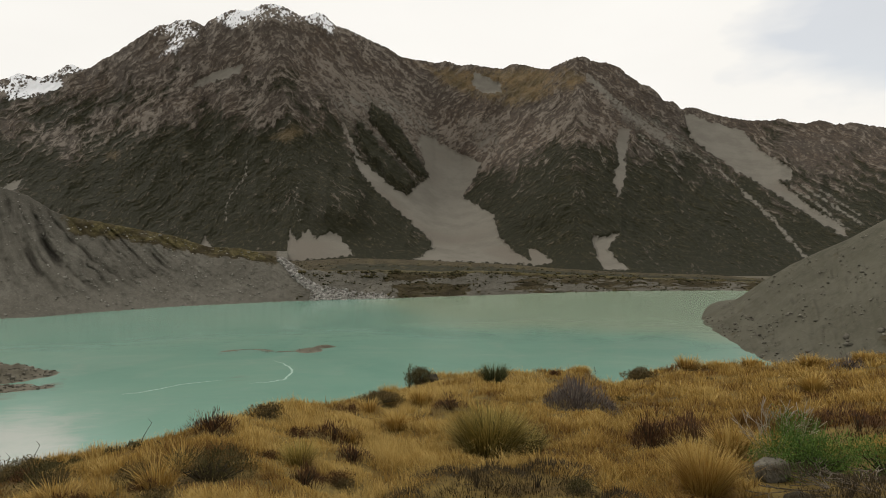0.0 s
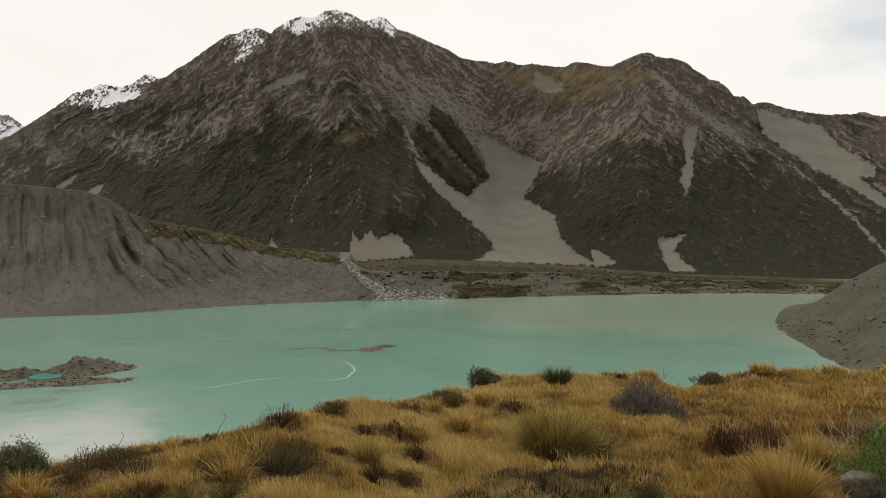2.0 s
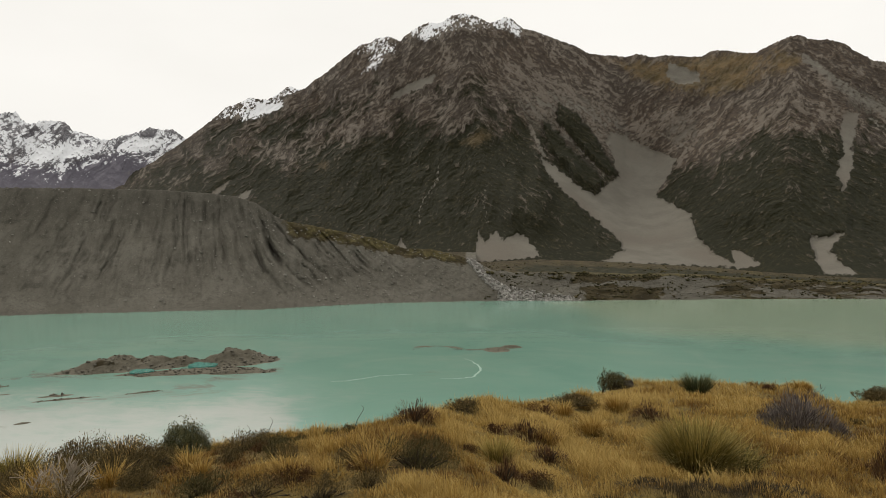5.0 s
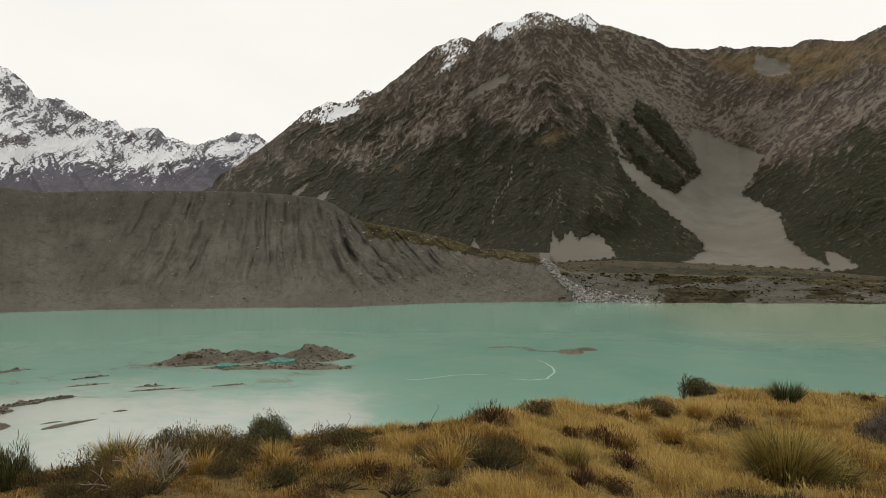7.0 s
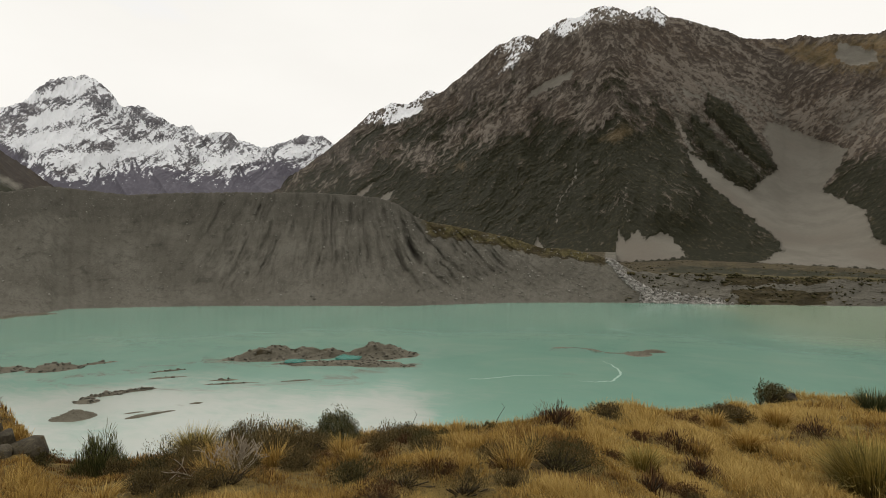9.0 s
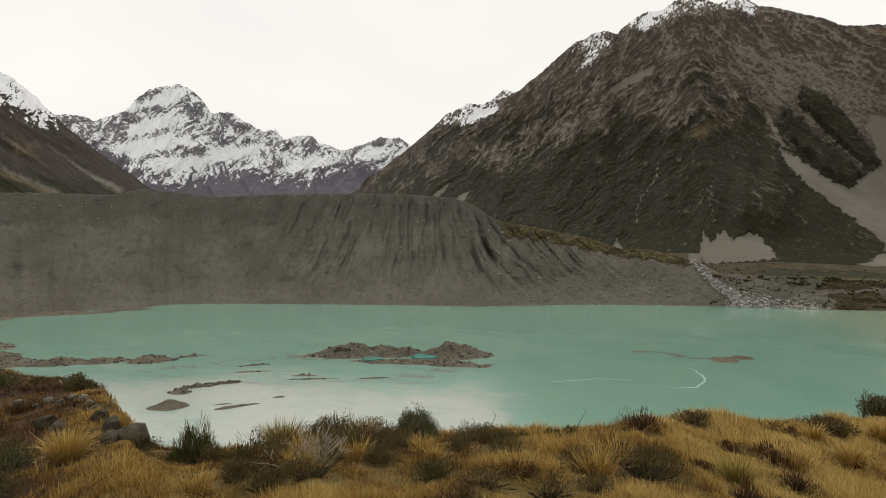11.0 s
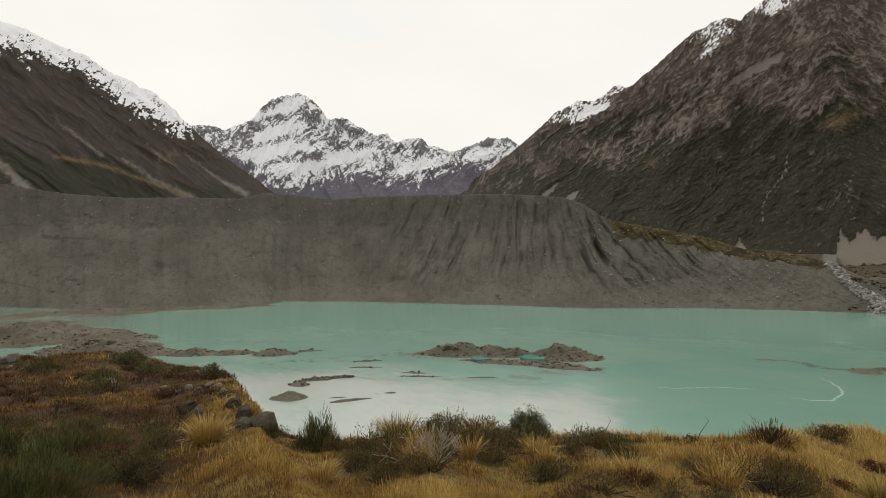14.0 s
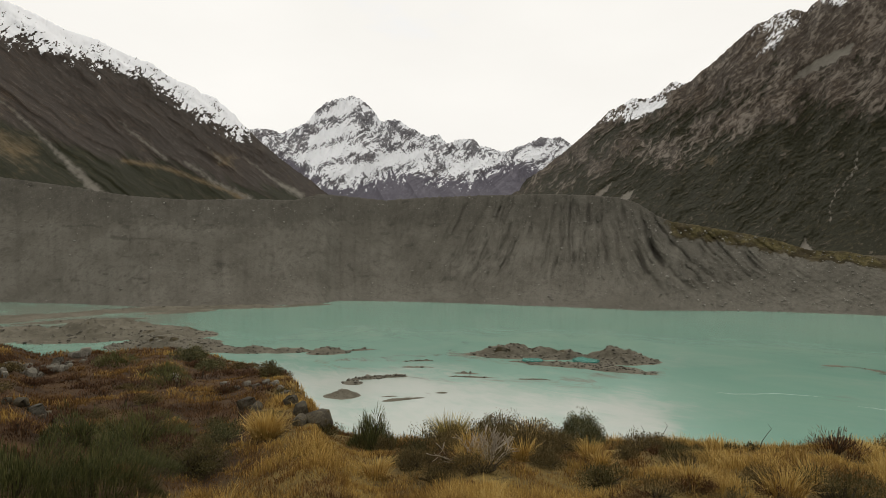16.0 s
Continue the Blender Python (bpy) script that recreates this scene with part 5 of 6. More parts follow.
def stone_field(places, sizes, seed):
    """Many small stones in one mesh."""
    rng = np.random.default_rng(seed)
    v0, f0 = ICO
    n = len(places)
    v = v0[None] * (1 + 0.35 * rng.normal(size=(n, len(v0), 1)))
    a = rng.uniform(0, 2 * np.pi, n)
    ca, sa = np.cos(a)[:, None], np.sin(a)[:, None]
    x, y, z = v[..., 0] * rng.uniform(0.8, 1.5, (n, 1)), v[..., 1], v[..., 2] * rng.uniform(0.5, 0.9, (n, 1))
    v = np.stack([x * ca - y * sa, x * sa + y * ca, z], -1) * np.asarray(sizes)[:, None, None] + np.asarray(places)[:, None]
    f = (np.arange(n) * len(v0))[:, None, None] + f0[None]
    return v.reshape(-1, 3), f.reshape(-1, 3)


def boulder(az, d, w, h, seed, label, material=None, group="boulders on the hillside", sink=0.38):
    rng = np.random.default_rng(seed)
    v, f = STONES[seed % 8]
    v = v - np.array([0, 0, v[:, 2].min()])
    v = v / np.array([np.ptp(v[:, 0]), np.ptp(v[:, 1]), np.ptp(v[:, 2])])
    a = rng.uniform(-0.5, 0.5)
    c, s_ = math.cos(a), math.sin(a)
    v = np.stack([(v[:, 0] * c - v[:, 1] * s_) * w, (v[:, 0] * s_ + v[:, 1] * c) * w * 0.85, v[:, 2] * h * 1.25 - h * sink], 1)
    ob = mesh_part("boulder", v, f, material or M_ROCK)
    ob.location = at(az, d, 0.0)
    OCCUPIED.append((ob.location.x, ob.location.y, 0.6 * w))
    return tagged(ob, label, "boulder", group)


# ---- single plants, east to west ----
DARK = "low dark green shrub with dense small leaves among grass"
HEATH = "low dark brown heath shrub among dry grass"
RUST = "rust brown low shrub among dry grass"
GOLD = "golden dry tussock with arching blades"
shrub(31.5, 11.6, 2.1, 1.10, 11, "bright green spreading bush over grey dead branches", M_FRESH, "green_bush", 110, 110)
shrub(35.6, 10.8, 1.4, 0.72, 12, "small bright green bush beside dead branches", M_FRESH, "green_bush", 60, 70)
deadwood(28.0, 12.3, 1.5, 1.15, 13, "bleached dead bush with forked upright branches", 12, 3, 1.0)
deadwood(31.8, 10.3, 2.4, 0.30, 14, "tangle of grey dead branches lying on the ground", 12, 3, 1.5, 0.55, wood=M_GREYWOOD)
deadwood(35.5, 9.6, 2.0, 0.28, 15, "tangle of grey dead branches lying on the ground", 10, 3, 1.5, 0.55, wood=M_GREYWOOD)
boulder(27.6, 10.9, 0.52, 0.36, 3, "rounded grey boulder at the foot of a dead bush", M_STONE)
boulder(29.8, 9.4, 0.42, 0.2, 6, "small pale boulder half sunk in grass")
tussock(4.2, 11.4, 1.8, 1.12, 21, "large tussock, green below and straw gold above", n=3000)
tussock(7.5, 11.9, 1.2, 0.75, 22, "greenish tussock beside a larger one", n=700, tones=(0.1, 0.7))
tussock(22.6, 9.7, 1.05, 0.9, 23, "tall golden tussock with upright blades", M_GRASS, 1500, 0.4, tones=(0.5, 1.0))
tussock(24.5, 12.1, 1.0, 0.72, 24, GOLD, M_GRASS, 700, tones=(0.5, 1.0))
tussock(-12.9, 9.2, 0.7, 0.5, 25, GOLD, M_TUSSOCK, 500, tones=(0.5, 1.0))
tussock(-4.3, 13.9, 0.8, 0.56, 26, GOLD, M_GRASS, 500, tones=(0.6, 1.0))
tussock(-2.0, 16.6, 0.95, 0.6, 27, GOLD, M_GRASS, 500, tones=(0.6, 1.0))
tussock(30.5, 22.4, 1.1, 0.8, 28, "pale straw tussock standing above the grass", M_GRASS, 500, tones=(0.7, 1.0))
for k, (a, dd, ww, hh) in enumerate(((21.3, 28.4, 1.6, 0.72), (26.1, 30.0, 1.3, 0.58), (30.3, 30.5, 1.4, 0.75), (23.5, 29.0, 1.0, 0.45), (12.3, 25.2, 1.3, 0.5), (33.8, 31.0, 1.2, 0.6))):
    tussock(a, dd, ww, hh, 30 + k, "golden tussock on the brow of the hill", M_GRASS, 420, tones=(0.5, 1.0))
tussock(4.6, 21.4, 1.25, 0.78, 40, "round spiny dark green plant with stiff pointed leaves", M_SPIKE, 700, 0.9, (0.3, 0.9), "speargrass")
broom(12.0, 17.8, 2.1, 1.08, 41, "rounded grey purple bush of bare twigs", M_GREYSTEM, 4200, "grey_bush")
broom(32.8, 28.6, 1.5, 0.7, 42, "grey purple twiggy bush near the brow", M_GREYSTEM, 700, "grey_bush")
shrub(-2.4, 21.3, 1.35, 0.72, 43, "dark leafy bush on the brow of the hill", M_DARKLEAF, "leafy_bush", 44, 50, open_=1)
shrub(-3.1, 21.4, 0.5, 1.05, 44, "thin pale grey bush with sparse leaves", M_OLIVE, "leafy_bush", 14, 30, open_=1)
boulder(-1.1, 21.6, 0.62, 0.22, 4, "flat pale stone beside a bush on the brow")
shrub(17.5, 25.4, 1.5, 0.5, 45, "dark shrub on the edge of the brow", M_HEATH, "heath_shrub", 40, 40)
broom(18.2, 13.1, 0.85, 0.8, 46, RUST, M_RUSTGRASS, 1500, "rust_shrub", tones=(0.1, 0.9))
broom(21.6, 13.6, 1.9, 0.72, 47, RUST, M_RUSTGRASS, 2600, "rust_shrub", tones=(0.1, 0.9))
broom(33.5, 14.8, 2.2, 0.62, 48, RUST, M_RUSTGRASS, 2400, "rust_shrub", tones=(0.1, 0.9))
broom(8.5, 9.3, 2.2, 0.36, 49, HEATH, M_HEATHSTEM, 3200, "heath_shrub", tones=(0.0, 0.8))
broom(3.0, 9.0, 1.7, 0.32, 50, HEATH, M_HEATHSTEM, 2400, "heath_shrub", tones=(0.0, 0.8))
broom(14.5, 8.4, 1.6, 0.28, 63, HEATH, M_HEATHSTEM, 2200, "heath_shrub", tones=(0.0, 0.7))
broom(33.0, 9.6, 2.2, 0.30, 64, HEATH, M_HEATHSTEM, 2400, "heath_shrub", tones=(0.0, 0.6))
broom(31.0, 8.2, 2.0, 0.28, 66, HEATH, M_HEATHSTEM, 2400, "heath_shrub", tones=(0.0, 0.6))
broom(36.5, 8.4, 2.0, 0.30, 67, HEATH, M_HEATHSTEM, 2400, "heath_shrub", tones=(0.0, 0.6))
broom(-3.0, 8.3, 1.2, 0.26, 65, HEATH, M_HEATHSTEM, 1600, "heath_shrub", tones=(0.0, 0.7))
shrub(12.6, 8.9, 0.8, 0.3, 51, DARK, M_DARKLEAF, "heath_shrub", 34, 50)
shrub(-20.4, 7.7, 1.15, 0.55, 52, DARK, M_DARKLEAF, "leafy_shrub", 70, 80)
broom(-12.4, 8.2, 0.5, 0.3, 53, HEATH, M_RUSTGRASS, 800, "heath_shrub", tones=(0.1, 0.9))
shrub(-16.0, 12.1, 0.85, 0.34, 54, HEATH, M_HEATH, "heath_shrub")
broom(-20.2, 10.9, 0.8, 0.4, 55, HEATH, M_RUSTGRASS, 1000, "heath_shrub", tones=(0.1, 0.9))
shrub(-6.1, 16.9, 1.7, 0.38, 56, HEATH, M_HEATH, "heath_shrub", 60)
broom(-9.9, 11.3, 0.95, 0.36, 57, HEATH, M_RUSTGRASS, 1100, "heath_shrub", tones=(0.0, 0.8))
broom(-8.3, 10.2, 0.6, 0.3, 58, HEATH, M_RUSTGRASS, 700, "heath_shrub", tones=(0.1, 0.9))
broom(0.6, 15.6, 1.1, 0.5, 59, RUST, M_RUSTGRASS, 900, "rust_shrub", tones=(0.1, 0.9))
shrub(-26.1, 10.2, 0.3, 0.2, 60, "tiny dark leafy plant on the brow", M_DARKLEAF, "leafy_plant", 12, 24)
shrub(-27.6, 10.4, 0.35, 0.18, 61, "tiny dark leafy plant on the brow", M_DARKLEAF, "leafy_plant", 12, 24)
shrub(-24.3, 10.3, 0.2, 0.16, 62, "tiny dark leafy plant on the brow", M_DARKLEAF, "leafy_plant", 8, 20)


def bare_stalk(az, d, h, lean, seed):
    rng = np.random.default_rng(seed)
    p, seg = np.zeros(3), []
    for k in range(4):
        q = p + np.array([lean * h * 0.25 * (0.6 + 0.3 * k), 0.02 * rng.normal(), h * 0.25])
        seg.append((*p, *q, 0.007 - 0.001 * k, 0.006 - 0.001 * k))
        p = q
    seg.append((*p, *(p + np.array([-0.05, 0, 0.06])), 0.004, 0.002))
    v, f = tubes(seg)
    ob = mesh_part("bare_stalk", v, f, M_WOOD)
    ob.location = at(az, d)
    tagged(ob, "thin bare dark stalk rising above the grass", "plant stalk", "bare stalks")


for k, (a, dd, hh, ln) in enumerate(((-25.8, 10.2, 0.40, 0.45), (-33.4, 11.0, 0.42, 0.35), (-35.0, 11.0, 0.36, 0.3), (-44.3, 11.6, 0.3, 0.0))):
    bare_stalk(a, dd, hh, ln, 70 + k)

shrub(-39.8, 11.4, 0.92, 0.72, 71, "round olive bush with visible upright stems on the brow", M_OLIVE, "round_bush", 80, 100, 0.024)
shrub(-38.7, 7.7, 0.74, 0.42, 72, DARK, M_DARKLEAF, "leafy_shrub", 60, 60)
shrub(-36.6, 9.3, 0.65, 0.4, 73, HEATH, M_HEATH, "heath_shrub")
shrub(-32.9, 9.1, 0.75, 0.4, 74, DARK, M_DARKLEAF, "heath_shrub")
shrub(-35.2, 10.3, 1.2, 0.40, 75, HEATH, M_HEATH, "heath_shrub")
shrub(-28.4, 7.1, 0.22, 0.32, 76, "small dark upright leafy plant", M_HEATH, "leafy_plant", 14, 30)
shrub(-29.3, 6.6, 0.9, 0.28, 77, HEATH, M_HEATH, "heath_shrub")
shrub(-24.8, 6.9, 0.6, 0.3, 78, HEATH, M_HEATH, "heath_shrub")
shrub(-44.4, 11.0, 1.8, 0.62, 79, HEATH, M_HEATH, "heath_shrub", 70)
shrub(-47.6, 10.9, 1.3, 0.62, 80, "dark heath bush with brownish green crown", M_HEATH, "heath_shrub", 70)
shrub(-44.6, 9.6, 1.3, 0.62, 81, HEATH, M_HEATH, "heath_shrub", 80)
broom(-46.8, 11.5, 1.6, 0.62, 82, "olive broom bush with a ragged flat top", M_BROOM, 1800, tones=(0.3, 1.0))
deadwood(-48.6, 8.3, 0.80, 0.50, 83, "bleached dead bush with fans of bare twigs", 22, 3, 1.05)
deadwood(-50.9, 8.0, 0.4, 0.4, 84, "small bleached dead bush", 6, 3, 0.8)
tussock(-51.6, 11.0, 0.95, 0.60, 85, "green and gold tussock between dark bushes", n=900, tones=(0.3, 0.9))
shrub(-54.6, 9.3, 0.78, 0.7, 86, "upright dark green leafy bush beside a tussock", M_DARKLEAF, "leafy_bush", 60, 60)
shrub(-52.6, 8.9, 0.8, 0.6, 87, HEATH, M_HEATH, "heath_shrub", 60)
broom(-58.6, 11.4, 0.86, 0.80, 88, "upright broom bush with bristling dark green stems", M_BROOM, 3000, tones=(0.2, 1.0), skirt=M_HEATH)
shrub(-57.4, 10.8, 0.6, 0.35, 89, HEATH, M_HEATH, "heath_shrub")
shrub(-62.6, 11.6, 0.7, 0.28, 90, DARK, M_DARKLEAF, "leafy_shrub", 30)
tussock(-67.8, 11.2, 0.9, 0.62, 91, "bright golden tussock blown to one side", M_GRASS, 800, tones=(0.65, 1.0))
boulder(-68.9, 16.1, 0.46, 0.30, 4, "rounded grey boulder among brown grass")
boulder(-68.2, 15.2, 0.34, 0.24, 2, "small grey boulder among brown grass")
boulder(-63.4, 11.8, 0.55, 0.24, 1, "dark grey angular rock at the edge of the bluff", sink=0.35)
boulder(-64.6, 12.8, 0.34, 0.22, 7, "dark grey angular rock at the edge of the bluff", sink=0.1)
boulder(-65.3, 14.2, 0.3, 0.2, 0, "dark grey angular rock at the edge of the bluff", sink=0.1)
boulder(-64.9, 11.6, 0.3, 0.2, 2, "small pale stone at the edge of the bluff")
for k, (a, dd, ww) in enumerate(((-67.9, 20.4, 0.4), (-66.3, 19.9, 0.34), (-69.5, 21.2, 0.36), (-67.1, 21.4, 0.45), (-66.7, 20.6, 0.35), (-68.7, 21.8, 0.42), (-65.9, 18.6, 0.4), (-70.4, 22.2, 0.4), (-65.6, 17.2, 0.45))):
    boulder(a, dd, ww * 0.8, ww * 0.45, 100 + k, "grey stone in a cluster at the edge of the bluff", M_STONE, "stones at the edge of the bluff")
rs = random.Random(8)
for k in range(46):
    a = -86.5 + 5.6 * k / 45 + rs.uniform(-0.5, 0.5)
    dd = 24.0 + 8.0 * (a + 86.5) / 5.6 + rs.uniform(-2.0, 2.0)
    ww = rs.uniform(0.2, 0.42) * (1.4 if k % 9 == 0 else 1)
    boulder(a, dd, ww, ww * rs.uniform(0.5, 0.75), 120 + k, "grey boulder in a pile among brown grass", M_STONE, "boulder pile")
for k, (a, dd, ww, hh) in enumerate(((-84.2, 17.4, 0.38, 0.26), (-83.5, 17.6, 0.26, 0.18), (-85.2, 17.4, 0.34, 0.18), (-83.9, 16.9, 0.2, 0.12), (-86.0, 17.7, 0.26, 0.16))):
    boulder(a, dd, ww, hh, 260 + k, "pale angular boulder in brown scrub", M_STONE if k == 0 else M_ROCK, "pale boulders in scrub")
boulder(-74.4, 22.6, 0.6, 0.26, 170, "pale flat stone beside a green tuft", M_PALE)
broom(-81.4, 9.6, 2.3, 0.78, 171, "large dense dark green broom bush on the knoll", M_BROOM, 9000, tones=(0.1, 0.9))
broom(-86.4, 9.2, 2.0, 0.8, 172, "large dense dark green broom bush on the knoll", M_BROOM, 7000, tones=(0.1, 0.9))
broom(-77.6, 13.0, 1.9, 0.8, 173, "olive broom bush among brown scrub", M_BROOM, 3500, tones=(0.35, 1.0))
broom(-81.8, 13.8, 1.7, 0.7, 174, "dark green broom bush among brown scrub", M_BROOM, 3000, tones=(0.2, 0.8))
shrub(-73.8, 10.6, 1.6, 0.62, 175, DARK, M_DARKLEAF, "leafy_shrub", 80, 60)
shrub(-71.6, 12.2, 1.2, 0.5, 176, "low dark shrub with yellowish leaf tips", M_OLIVE, "leafy_shrub", 60, 50)
broom(-75.0, 24.6, 1.35, 0.62, 177, "round green tuft on the brown knoll", M_BROOM, 1100, tones=(0.5, 1.0))
broom(-74.8, 21.8, 1.4, 0.7, 178, "round green tuft on the brown knoll", M_BROOM, 1100, tones=(0.5, 1.0))
broom(-78.6, 29.0, 1.8, 0.7, 179, "round green tuft on the brown knoll", M_BROOM, 1100, tones=(0.4, 0.9))
shrub(-66.6, 23.6, 1.35, 0.66, 180, "dark leafy bush at the tip of the bluff", M_DARKLEAF, "leafy_bush", 44, 40)
shrub(-71.5, 27.5, 1.8, 0.6, 181, "olive scrub on the crest of the knoll", M_OLIVE, "leafy_shrub", 50, 40)
shrub(-73.4, 30.5, 2.2, 0.7, 182, "olive scrub on the crest of the knoll", M_OLIVE, "leafy_shrub", 50, 40)
for k, (a, dd, ww, hh) in enumerate(((-56.2, 8.6, 1.0, 0.40), (-50.2, 9.8, 1.1, 0.46), (-47.0, 9.4, 1.2, 0.48), (-45.4, 10.4, 1.4, 0.52), (-42.6, 10.4, 1.0, 0.42), (-49.6, 7.4, 0.9, 0.32), (-53.4, 7.6, 0.8, 0.30), (-43.4, 8.4, 0.8, 0.30))):
    shrub(a, dd, ww, hh, 400 + k, "brown heath bush in a thicket on the brow", M_HEATH, "heath_shrub", 60, 50)
for k, (a, dd, ww, hh) in enumerate(((-33.6, 10.6, 0.9, 0.34), (-31.0, 10.3, 0.7, 0.26))):
    shrub(a, dd, ww, hh, 420 + k, "low dark heath mat on the edge of the brow", M_DARKLEAF, "heath_shrub", 44, 44)
for k, (a, dd, ww, hh) in enumerate(((-34.5, 6.9, 0.9, 0.30), (-31.6, 7.4, 0.7, 0.26), (-26.4, 8.0, 0.7, 0.26), (-37.0, 6.4, 0.8, 0.28))):
    shrub(a, dd, ww, hh, 440 + k, "low brown heath patch in the grass", M_RUST if k % 2 else M_HEATH, "heath_shrub", 44, 44)
rs = random.Random(21)
for k in range(70):
    a = rs.uniform(-90, -64)
    dd = rs.uniform(10.5, min(31, float(keyed(a, CREST_D)) - 1))
    ww = rs.uniform(0.6, 1.4)
    if k % 4:
        broom(a, dd, ww * 1.2, ww * rs.uniform(0.25, 0.36), 200 + k, "low rust brown scrub on the knoll", M_RUSTGRASS, 520, "rust_shrub", tones=(0.05, 0.75))
    else:
        shrub(a, dd, ww, ww * rs.uniform(0.25, 0.36), 200 + k, "low dark heath scrub on the knoll", M_HEATH, "heath_shrub", 22, 36)
for k in range(40):
    a = rs.uniform(-60, 36)
    dd = rs.uniform(0.55, 0.97) * float(keyed(a, CREST_D))
    ww = rs.uniform(0.4, 0.8)
    if rs.random() < 0.45:
        shrub(a, max(dd, 7.5), ww, ww * rs.uniform(0.3, 0.45), 300 + k, "small brown heath clump in dry grass", rs.choice((M_HEATH, M_RUST)), "heath_shrub", 26, 36)
    else:
        tussock(a, max(dd, 7.5), ww, ww * 0.7, 300 + k, "small golden tussock in dry grass", M_GRASS, 260, tones=(0.5, 1.0))

# ---- grass of the hillside ----
def build_grass():
    rng = np.random.default_rng(5)
    want = 22000
    az = rng.uniform(-91, 40, want * 3)
    dc = keyed(az, CREST_D)
    lo = 4.6
    d = lo * ((dc + 2.0) / lo) ** rng.random(want * 3)
    keep = rng.random(want * 3) < 0.45 + 0.55 * smooth(d, 4, 14)
    az, d = az[keep], d[keep]
    az[:1500], d[:1500] = rng.uniform(-180, 180, 1500), 5.5 * np.sqrt(rng.uniform(0.01, 1, 1500))
    x, y = d * np.sin(np.radians(az)), d * np.cos(np.radians(az))
    free, near = np.ones(len(x), bool), np.zeros(len(x))
    for ox, oy, room in OCCUPIED:
        # room behind stays grassy; the near side is kept low
        q = np.hypot(x - ox, y - oy)
        free &= q > room
        front = np.hypot(x - ox * 0.96, y - oy * 0.96)
        near = np.maximum(near, (room > 0.1) * smooth(-front, -room - 0.45, -room))
    x, y, az, d, near = x[free][:want], y[free][:want], az[free][:want], d[free][:want], near[free][:want]
    lush = fbm(x * 0.45, y * 0.45, 3, 201)
    clump = fbm(x * 1.5, y * 1.5, 2, 205)
    rusty = smooth(fbm(x * 0.33 + 7, y * 0.33, 3, 209), 0.12, 0.5)
    path = along(az, d, [(-58.5, 4.0), (-60.3, 7.0), (-59.5, 9.5), (-61.5, 11.0)], 1.6, 1.0)
    west = (0.70 * smooth(-az, 63, 70) + 0.40 * smooth(-az, 70, 78)) * smooth(d, 7, 12)
    tall = (0.19 + 0.11 * lush + 0.17 * np.maximum(clump, -0.5)) * (1 - 0.5 * near) * (1 - 0.1 * west) * (1 - 0.55 * path) * (1 + 0.25 * smooth(az, 10, 30))
    tone = 0.60 + 0.10 * smooth(az, -34, -22) * (1 - smooth(az, 6, 16)) + 0.42 * lush + 0.28 * clump + 0.15 * rng.normal(size=len(x)) - 0.48 * west + 0.25 * west * np.maximum(lush, 0) - 0.46 * rusty * (1 - 0.5 * west) + 0.26 * path - 0.24 * smooth(-d, -10.5, -7.5) * smooth(az, 10, 20) + 0.09 * smooth(az, -22, -12) * (1 - smooth(az, 12, 20))
    tuft = fbm(x * 3.4, y * 3.4, 2, 213)
    heathy = smooth(-az, 38, 46) * (1 - smooth(-az, 61, 65)) * smooth(d, 8.0, 9.5)
    tall = tall * (1 + 0.45 * tuft) * (1 - 0.18 * smooth(-az, 0, 25)) * (1 - 0.25 * heathy)
    tone = tone + 0.16 * tuft - 0.26 * heathy - 0.14 * smooth(-az, 18, 30) * smooth(-d, -10, -7) + 0.10 * smooth(az, -20, -12) * (1 - smooth(az, 4, 10)) * (1 + 1.2 * smooth(-d, -11, -8.5)) + 0.12 * smooth(-az, 36, 42) * (1 - smooth(-az, 56, 60)) * smooth(-d, -8.5, -7.0)
    k, kk = 12, 14
    n = len(x) * k

    def roots(count):
        ph = rng.uniform(0, 2 * np.pi, len(x) * count)
        rr = np.repeat(0.045 + 0.010 * d, count) * np.sqrt(rng.random(len(x) * count))
        bx, by = np.repeat(x, count) + rr * np.cos(ph), np.repeat(y, count) + rr * np.sin(ph)
        return ph, np.stack([bx, by, hill_z(bx, by) - 0.02], 1)

    ph, base = roots(k)
    length = np.repeat(np.maximum(tall, 0.06), k) * rng.uniform(0.55, 1.35, n)
    lean = np.abs(rng.normal(0.0, 0.40, n)) + 0.08
    wind = rng.random(n) < 0.4
    ph = np.where(wind, rng.normal(2.6, 0.6, n), ph)
    bend = rng.uniform(0.05, 0.75, n)
    width = np.repeat(np.maximum(0.0035, d * 0.00075), k) * rng.uniform(0.6, 1.4, n)
    v, f, t = blades(base, ph, lean, bend, length, width, np.repeat(np.clip(tone, 0.02, 1), k), rng)
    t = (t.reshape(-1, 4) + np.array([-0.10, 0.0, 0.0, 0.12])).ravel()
    # fine straight under-grass, one face each
    ph, base = roots(kk)
    m = len(ph)
    lean, turn = np.abs(rng.normal(0, 0.55, m)), rng.uniform(0, 2 * np.pi, m)
    length = np.repeat(np.maximum(tall, 0.06), kk) * rng.uniform(0.4, 1.15, m)
    tip = base + length[:, None] * np.stack([np.cos(ph) * np.sin(lean), np.sin(ph) * np.sin(lean), np.cos(lean)], 1)
    side = np.stack([np.cos(turn), np.sin(turn), np.zeros(m)], 1) * (np.repeat(np.maximum(0.003, d * 0.00055), kk) * rng.uniform(0.6, 1.3, m))[:, None]
    v2 = np.stack([base - side, base + side, tip], 1).reshape(-1, 3)
